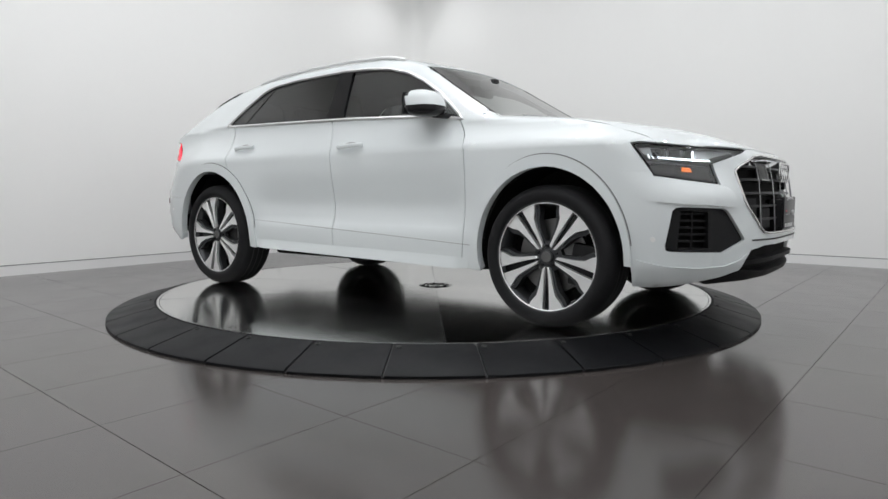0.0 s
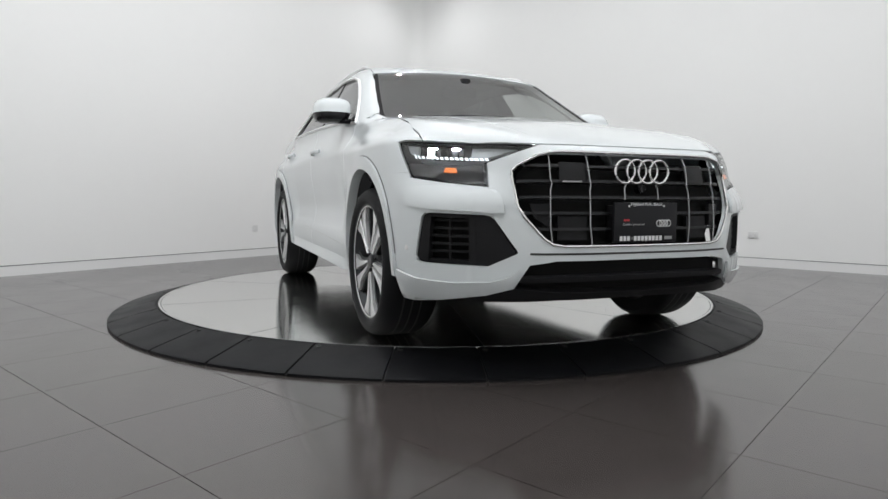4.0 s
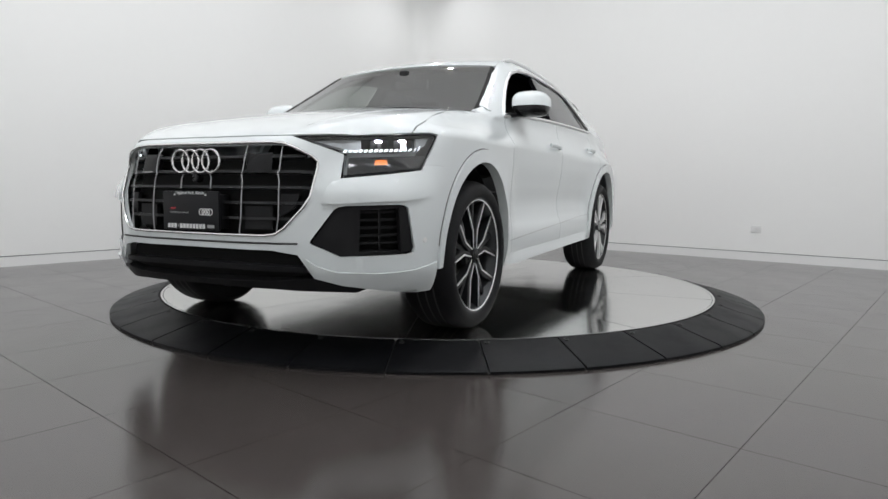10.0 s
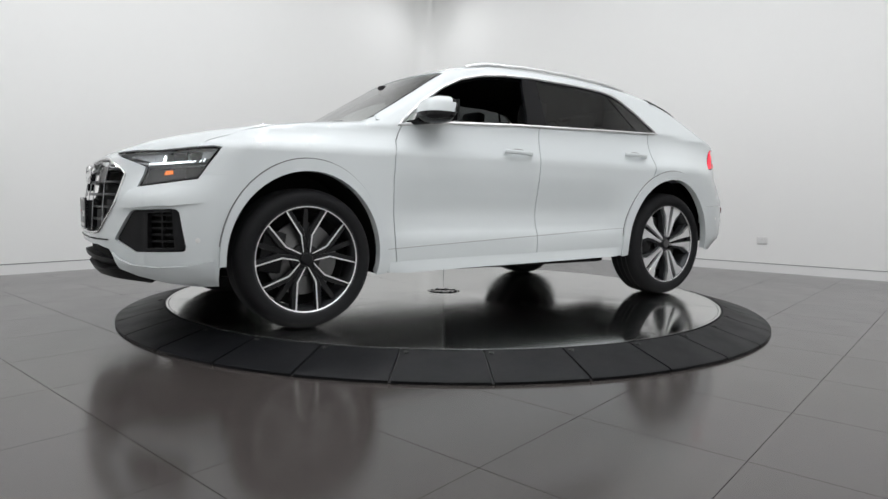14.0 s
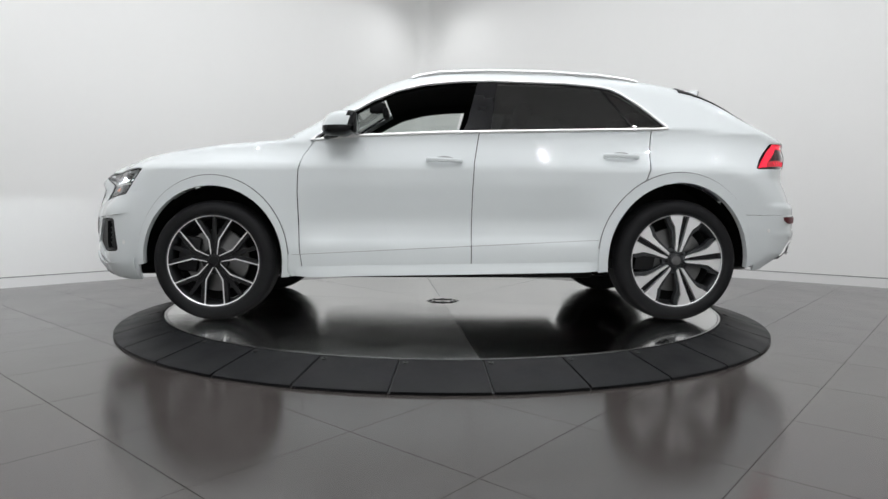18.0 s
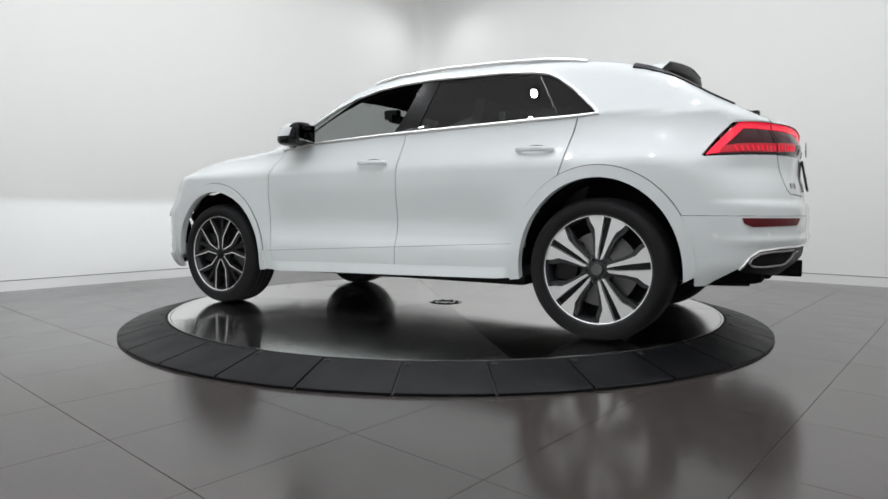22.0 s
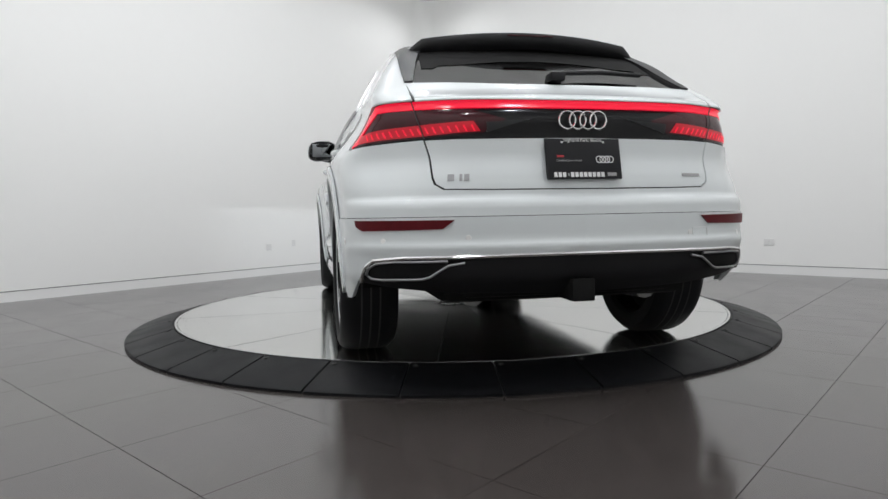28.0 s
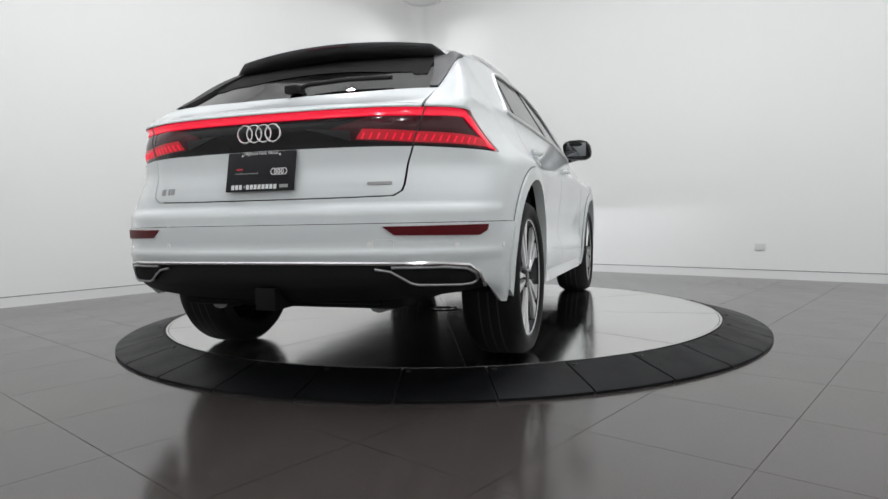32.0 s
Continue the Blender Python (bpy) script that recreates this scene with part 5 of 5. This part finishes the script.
# ---------------------------------------------------------------- underside
bm = bmesh.new()
box(bm, -1.0, 1.0, -0.76, 0.76, 0.262, 0.34, 0.03)
part("underbody", bm, M_LINER, car, "black underbody")
bm = bmesh.new()
box(bm, 1.0, 2.22, -0.58, 0.58, 0.262, 0.62, 0.05)
part("engine_tray", bm, M_LINER, car)
bm = bmesh.new()
box(bm, -2.30, -1.0, -0.58, 0.58, 0.325, 0.62, 0.05)
part("rear_floor", bm, M_LINER, car)
for s in (1, -1):
    bm = bmesh.new()
    box(bm, -2.16, -1.96, s * 0.66 - 0.12, s * 0.66 + 0.12, 0.40, 0.9, 0.05)
    part("rear_corner_liner", bm, M_LINER, car)
    bm = bmesh.new()
    tube(bm, [(-2.22, s * 0.42, 0.36), (-1.95, s * 0.42, 0.35), (-1.85, s * 0.30, 0.35)], 0.06, 12)
    part("silencer", bm, M_BRAKE, car, "steel exhaust silencer")
    bm = bmesh.new()
    tube(bm, [(-1.4975, s * 0.20, 0.33), (-1.4975, s * 0.80, 0.36)], 0.035, 10)
    part("axle_arm", bm, M_DARKALLOY, car)
    bm = bmesh.new()
    tube(bm, [(1.4975, s * 0.20, 0.33), (1.4975, s * 0.80, 0.36)], 0.035, 10)
    part("axle_arm", bm, M_DARKALLOY, car)
bm = bmesh.new()
box(bm, -2.47, -2.30, -0.05, 0.05, 0.335, 0.43, 0.006)
part("hitch_receiver", bm, M_LINER, car, "black square hitch receiver")
bm = bmesh.new()
box(bm, -2.33, -2.28, -0.48, 0.48, 0.35, 0.40, 0.02)
part("hitch_bar", bm, M_LINER, car)

# ---------------------------------------------------------------- cabin
bm = bmesh.new()
box(bm, 0.62, 1.10, -0.74, 0.74, 0.80, 1.165, 0.07)
part("dashboard", bm, M_LEATHER, car, "black dashboard")
bm = bmesh.new()
box(bm, -1.5, 1.0, -0.86, 0.86, 0.34, 0.40)
part("cabin_floor", bm, M_LINER, car)
bm = bmesh.new()
box(bm, -0.2, 0.75, -0.13, 0.13, 0.40, 0.80, 0.04)
part("console", bm, M_LEATHER, car, "black centre console")


def seat(x, y, wide):
    bm = bmesh.new()
    box(bm, x - 0.25, x + 0.28, y - wide, y + wide, 0.52, 0.72, 0.06)
    st = part("seat", bm, M_LEATHER, car, "black leather seat")
    bm = bmesh.new()
    box(bm, -0.07, 0.07, -wide, wide, 0.0, 0.66, 0.06, m=pose(x - 0.24, y, 0.66, 0, -18, 0))
    part("backrest", bm, M_LEATHER, st)
    for yy in ((y,) if wide < 0.4 else (y - 0.42, y, y + 0.42)):
        bm = bmesh.new()
        box(bm, -0.05, 0.05, -0.13, 0.13, 0.0, 0.17, 0.045, m=pose(x - 0.475, yy, 1.32, 0, -12, 0))
        part("headrest", bm, M_LEATHER, st)


seat(-0.05, 0.40, 0.26)
seat(-0.05, -0.40, 0.26)
seat(-0.98, 0.0, 0.64)
bm = bmesh.new()
tilt = pose(0.50, 0.40, 1.03, 0, -65, 0)
tube(bm, [tilt @ Vector((0.18 * math.cos(a), 0.18 * math.sin(a), 0)) for a in np.linspace(0, 2 * math.pi, 33)[:-1]], 0.016, 8, closed=True)
wheel_ = part("steering_wheel", bm, M_LEATHER, car, "black leather steering wheel")
bm = bmesh.new()
box(bm, -0.17, 0.17, -0.05, 0.05, -0.02, 0.02, 0.015, m=tilt)
box(bm, -0.05, 0.05, -0.16, 0.16, -0.02, 0.02, 0.015, m=tilt)
part("steering_hub", bm, M_PLASTIC, wheel_)
bm = bmesh.new()
box(bm, 0.43, 0.47, -0.13, 0.13, 1.43, 1.50, 0.015)
mirror = part("inside_mirror", bm, M_PLASTIC, car, "black inside mirror")
bm = bmesh.new()
box(bm, 0.45, 0.58, -0.036, 0.036, 1.47, 1.55, 0.02)
part("sensor_housing", bm, M_PLASTIC, mirror)
bm = bmesh.new()
box(bm, 0.55, 0.68, -0.30, 0.05, 1.10, 1.20, 0.02)
part("screen", bm, M_BLACK, car)

# ---------------------------------------------------------------- wheels
def spoke_points(pts, k, n, h, side):
    """Pairs of (radius, sideways) turned to spoke k of n."""
    a = 2 * math.pi * k / n + math.pi / 2
    ca, sa = math.cos(a), math.sin(a)
    return [(r * ca - t * sa, r * sa + t * ca) for r, t in pts]


def road_wheel(x, side, kind, turn, radius):
    """A wheel in car space; its own z axis points outward."""
    base = Matrix.Translation((x, side * 0.955, radius)) @ Matrix.Rotation(radians(-90 * side), 4, "X") @ Matrix.Rotation(radians(turn), 4, "Z") @ Matrix.Diagonal((radius / 0.394, radius / 0.394, 1, 1))
    tyre_base = base
    base = base @ Matrix.Diagonal((1.06, 1.06, 1, 1))
    bm = bmesh.new()
    lathe(bm, [(0.279, 0.006), (0.288, 0.010), (0.290, 0.004), (0.284, -0.01), (0.274, -0.02), (0.262, -0.05), (0.256, -0.12), (0.262, -0.22), (0.288, -0.245)], 72, m=base)
    wheel = part("wheel", bm, M_DARKALLOY, car, "large bladed alloy wheel" if kind == "blade" else "black alloy wheel with machined edges")
    bm = bmesh.new()
    prof = [(0.302, 0.003), (0.307, 0.014), (0.322, 0.023), (0.345, 0.026), (0.366, 0.018), (0.382, -0.002), (0.390, -0.022), (0.394, -0.05), (0.394, -0.19), (0.388, -0.225), (0.36, -0.258), (0.29, -0.25)]
    lathe(bm, prof, 96, m=tyre_base)
    part("tyre", bm, M_TYRE, wheel, "black low-profile tyre")
    for h in (-0.075, -0.12, -0.165):
        bm = bmesh.new()
        lathe(bm, [(0.3905, h - 0.005), (0.3950, h - 0.004), (0.3950, h + 0.004), (0.3905, h + 0.005)], 64, m=tyre_base)
        part("tread_groove", bm, M_GAP, wheel)
    bm = bmesh.new()
    lathe(bm, [(0.2745, 0.004), (0.2795, 0.007), (0.281, 0.002)] if kind == "blade" else [(0.2735, 0.004), (0.2795, 0.008), (0.281, 0.002)], 72, m=base)
    part("rim_edge", bm, M_ALLOY, wheel, "machined rim edge")
    # brake behind the spokes
    bm = bmesh.new()
    lathe(bm, [(0.06, -0.085), (0.075, -0.07), (0.11, -0.085), (0.195, -0.085), (0.195, -0.115), (0.06, -0.115)], 48, m=base)
    part("brake_disc", bm, M_BRAKE, wheel, "steel brake disc")
    bm = bmesh.new()
    box(bm, 0.11, 0.235, -0.12, 0.10, -0.14, -0.055, 0.02, m=base @ Matrix.Rotation(radians(-turn - 10), 4, "Z"))
    part("brake_caliper", bm, M_SPOKE, wheel, "dark brake caliper")
    bm = bmesh.new()
    lathe(bm, [(0.255, -0.12), (0.18, -0.15), (0.0, -0.15)], 40, m=base)
    part("backing_plate", bm, M_LINER, wheel)
    # hub
    bm = bmesh.new()
    lathe(bm, [(0.085, -0.05), (0.080, -0.028), (0.060, -0.022), (0.036, -0.020), (0.034, -0.008), (0.030, -0.005), (0.0, -0.004)], 40, m=base)
    part("hub", bm, M_DARKALLOY if kind == "blade" else M_SPOKE, wheel)
    bm = bmesh.new()
    lathe(bm, [(0.029, -0.0035), (0.027, -0.001), (0.0, 0.0)], 24, m=base)
    part("hub_cap", bm, M_BRAKE if kind == "blade" else M_BLACK, wheel)
    for k in range(5):
        a = 2 * math.pi * (k + 0.5) / 5 + math.pi / 2
        bm = bmesh.new()
        lathe(bm, [(0.009, -0.03), (0.0085, -0.014), (0.005, -0.014), (0.004, -0.020), (0.0, -0.018)], 8, m=base @ Matrix.Translation((0.054 * math.cos(a), 0.054 * math.sin(a), 0)))
        part("wheel_bolt", bm, M_SPOKE, wheel)
    if kind == "blade":
        for k in range(5):
            for q in (1, -1):
                blade = [(0.052, 0.006 * q), (0.060, 0.020 * q), (0.150, 0.039 * q), (0.205, 0.056 * q), (0.236, 0.085 * q), (0.264, 0.102 * q), (0.272, 0.060 * q), (0.2765, 0.019 * q), (0.20, 0.0165 * q), (0.12, 0.0125 * q)]
                bm = bmesh.new()
                prism(bm, spoke_points(blade, k, 5, 0, side), -0.045, -0.002, base, inset=0.003)
                part("spoke", bm, M_ALLOY, wheel, "machined spoke blade", sharp=25)
                shade = [(0.062, 0.018 * q), (0.150, 0.037 * q), (0.200, 0.054 * q), (0.230, 0.083 * q), (0.264, 0.102 * q), (0.252, 0.118 * q), (0.218, 0.104 * q), (0.180, 0.070 * q), (0.136, 0.052 * q), (0.075, 0.036 * q)]
                bm = bmesh.new()
                prism(bm, spoke_points(shade, k, 5, 0, side), -0.07, -0.018, base, inset=0.006)
                part("spoke_flank", bm, M_DARKALLOY, wheel, "grey painted spoke flank", sharp=25)
            slot = [(0.055, -0.010), (0.272, -0.018), (0.272, 0.018), (0.055, 0.010)]
            bm = bmesh.new()
            prism(bm, spoke_points(slot, k, 5, 0, side), -0.05, -0.030, base)
            part("spoke_slot", bm, M_BLACK, wheel)
    else:
        for k in range(5):
            for q in (1, -1):
                arm = [(0.040, 0.004 * q), (0.122, 0.047 * q), (0.274, 0.056 * q), (0.272, 0.084 * q), (0.136, 0.080 * q), (0.052, 0.040 * q)]
                bm = bmesh.new()
                prism(bm, spoke_points(arm, k + 0.5, 5, 0, side), -0.055, -0.012, base, inset=0.004)
                part("spoke", bm, M_SPOKE, wheel, "black painted spoke", sharp=25)
                edge_ = [(0.040, 0.004 * q), (0.122, 0.047 * q), (0.275, 0.056 * q), (0.275, 0.0635 * q), (0.119, 0.0548 * q), (0.045, 0.0125 * q)]
                bm = bmesh.new()
                prism(bm, spoke_points(edge_, k + 0.5, 5, 0, side), -0.014, -0.0085, base)
                part("spoke_edge", bm, M_ALLOY, wheel, "machined spoke edge", sharp=25)
            rib = [(0.060, -0.016), (0.270, -0.012), (0.270, 0.012), (0.060, 0.016)]
            bm = bmesh.new()
            prism(bm, spoke_points(rib, k, 5, 0, side), -0.06, -0.026, base, inset=0.004)
            part("spoke_rib", bm, M_SPOKE, wheel)


road_wheel(1.4975, 1, "fork", 36, 0.386)
road_wheel(-1.4975, 1, "blade", 24.5, 0.400)
road_wheel(1.4975, -1, "blade", 36, 0.386)
road_wheel(-1.4975, -1, "blade", 20, 0.400)


outlet(M_RIGHT, 5.61, 0.382, 1.0)
outlet(M_LEFT, LEN - 3.41, 0.383, 0.7)
outlet(M_LEFT, LEN - 2.99, 0.423, 0.5)

# ---------------------------------------------------------------- floor tiles
TA, TB = 0.605, 0.630
A_DIR = Vector((0.741, -0.671, 0)).normalized()
SKEW = -0.045
B_DIR = Vector((-A_DIR.y, A_DIR.x, 0)) + A_DIR * SKEW
ORIGIN = Vector((-1.184, -2.878, 0))


def add_tile(bm, m):
    """One flat tile whose cross joints lean by the skew."""
    box(bm, 0.0014, TA - 0.0014, 0.0014, TB - 0.0014, -0.012, 0.0, m=m @ Matrix(((1, SKEW, 0, 0), (0, 1, 0, 0), (0, 0, 1, 0), (0, 0, 0, 1))))


bm = bmesh.new()
add_tile(bm, Matrix.Identity(4))
tile_mesh = mesh_of(bm, "tile", M_TILE, False)
tile_rot = math.degrees(math.atan2(A_DIR.y, A_DIR.x))
far_tiles = bmesh.new()
inside = 0
for i in range(-14, 20):
    for j in range(-10, 18):
        p = ORIGIN + A_DIR * (TA * i) + B_DIR * (TB * j)
        c = p + A_DIR * TA / 2 + B_DIR * TB / 2
        rel = c - CORNER
        if rel.dot(RIGHT_DIR) < -0.6 or rel.dot(LEFT_DIR) < -0.6 or rel.dot(RIGHT_DIR) > LEN + 0.4 or rel.dot(LEFT_DIR) > LEN + 0.4:
            continue
        if math.hypot(c.x, c.y) < 1.75:
            continue
        if -5.2 < c.x < 5.2 and -4.6 < c.y < 6.4 and inside < 300:
            inside += 1
            t = new("tile", tile_mesh)
            t.parent = floor
            t.matrix_basis = pose(p.x, p.y, 0, 0, 0, tile_rot)
        else:
            add_tile(far_tiles, pose(p.x, p.y, 0, 0, 0, tile_rot))
rest = new("tiles", mesh_of(far_tiles, "tiles", M_TILE, False))
rest.parent = floor
tagged(rest, "polished grey floor tiles", kind="stuff")


def motions():
    rows = []
    for t, a in TURN:
        rows.append((t, pose(0, 0, DISC_Z, 0, 0, a - 90) @ pose(0, -0.013, 0)))
    walk(car, rows)
    walk(turntable, [(t, pose(0, 0, 0, 0, 0, a - 90)) for t, a in TURN])


motions()
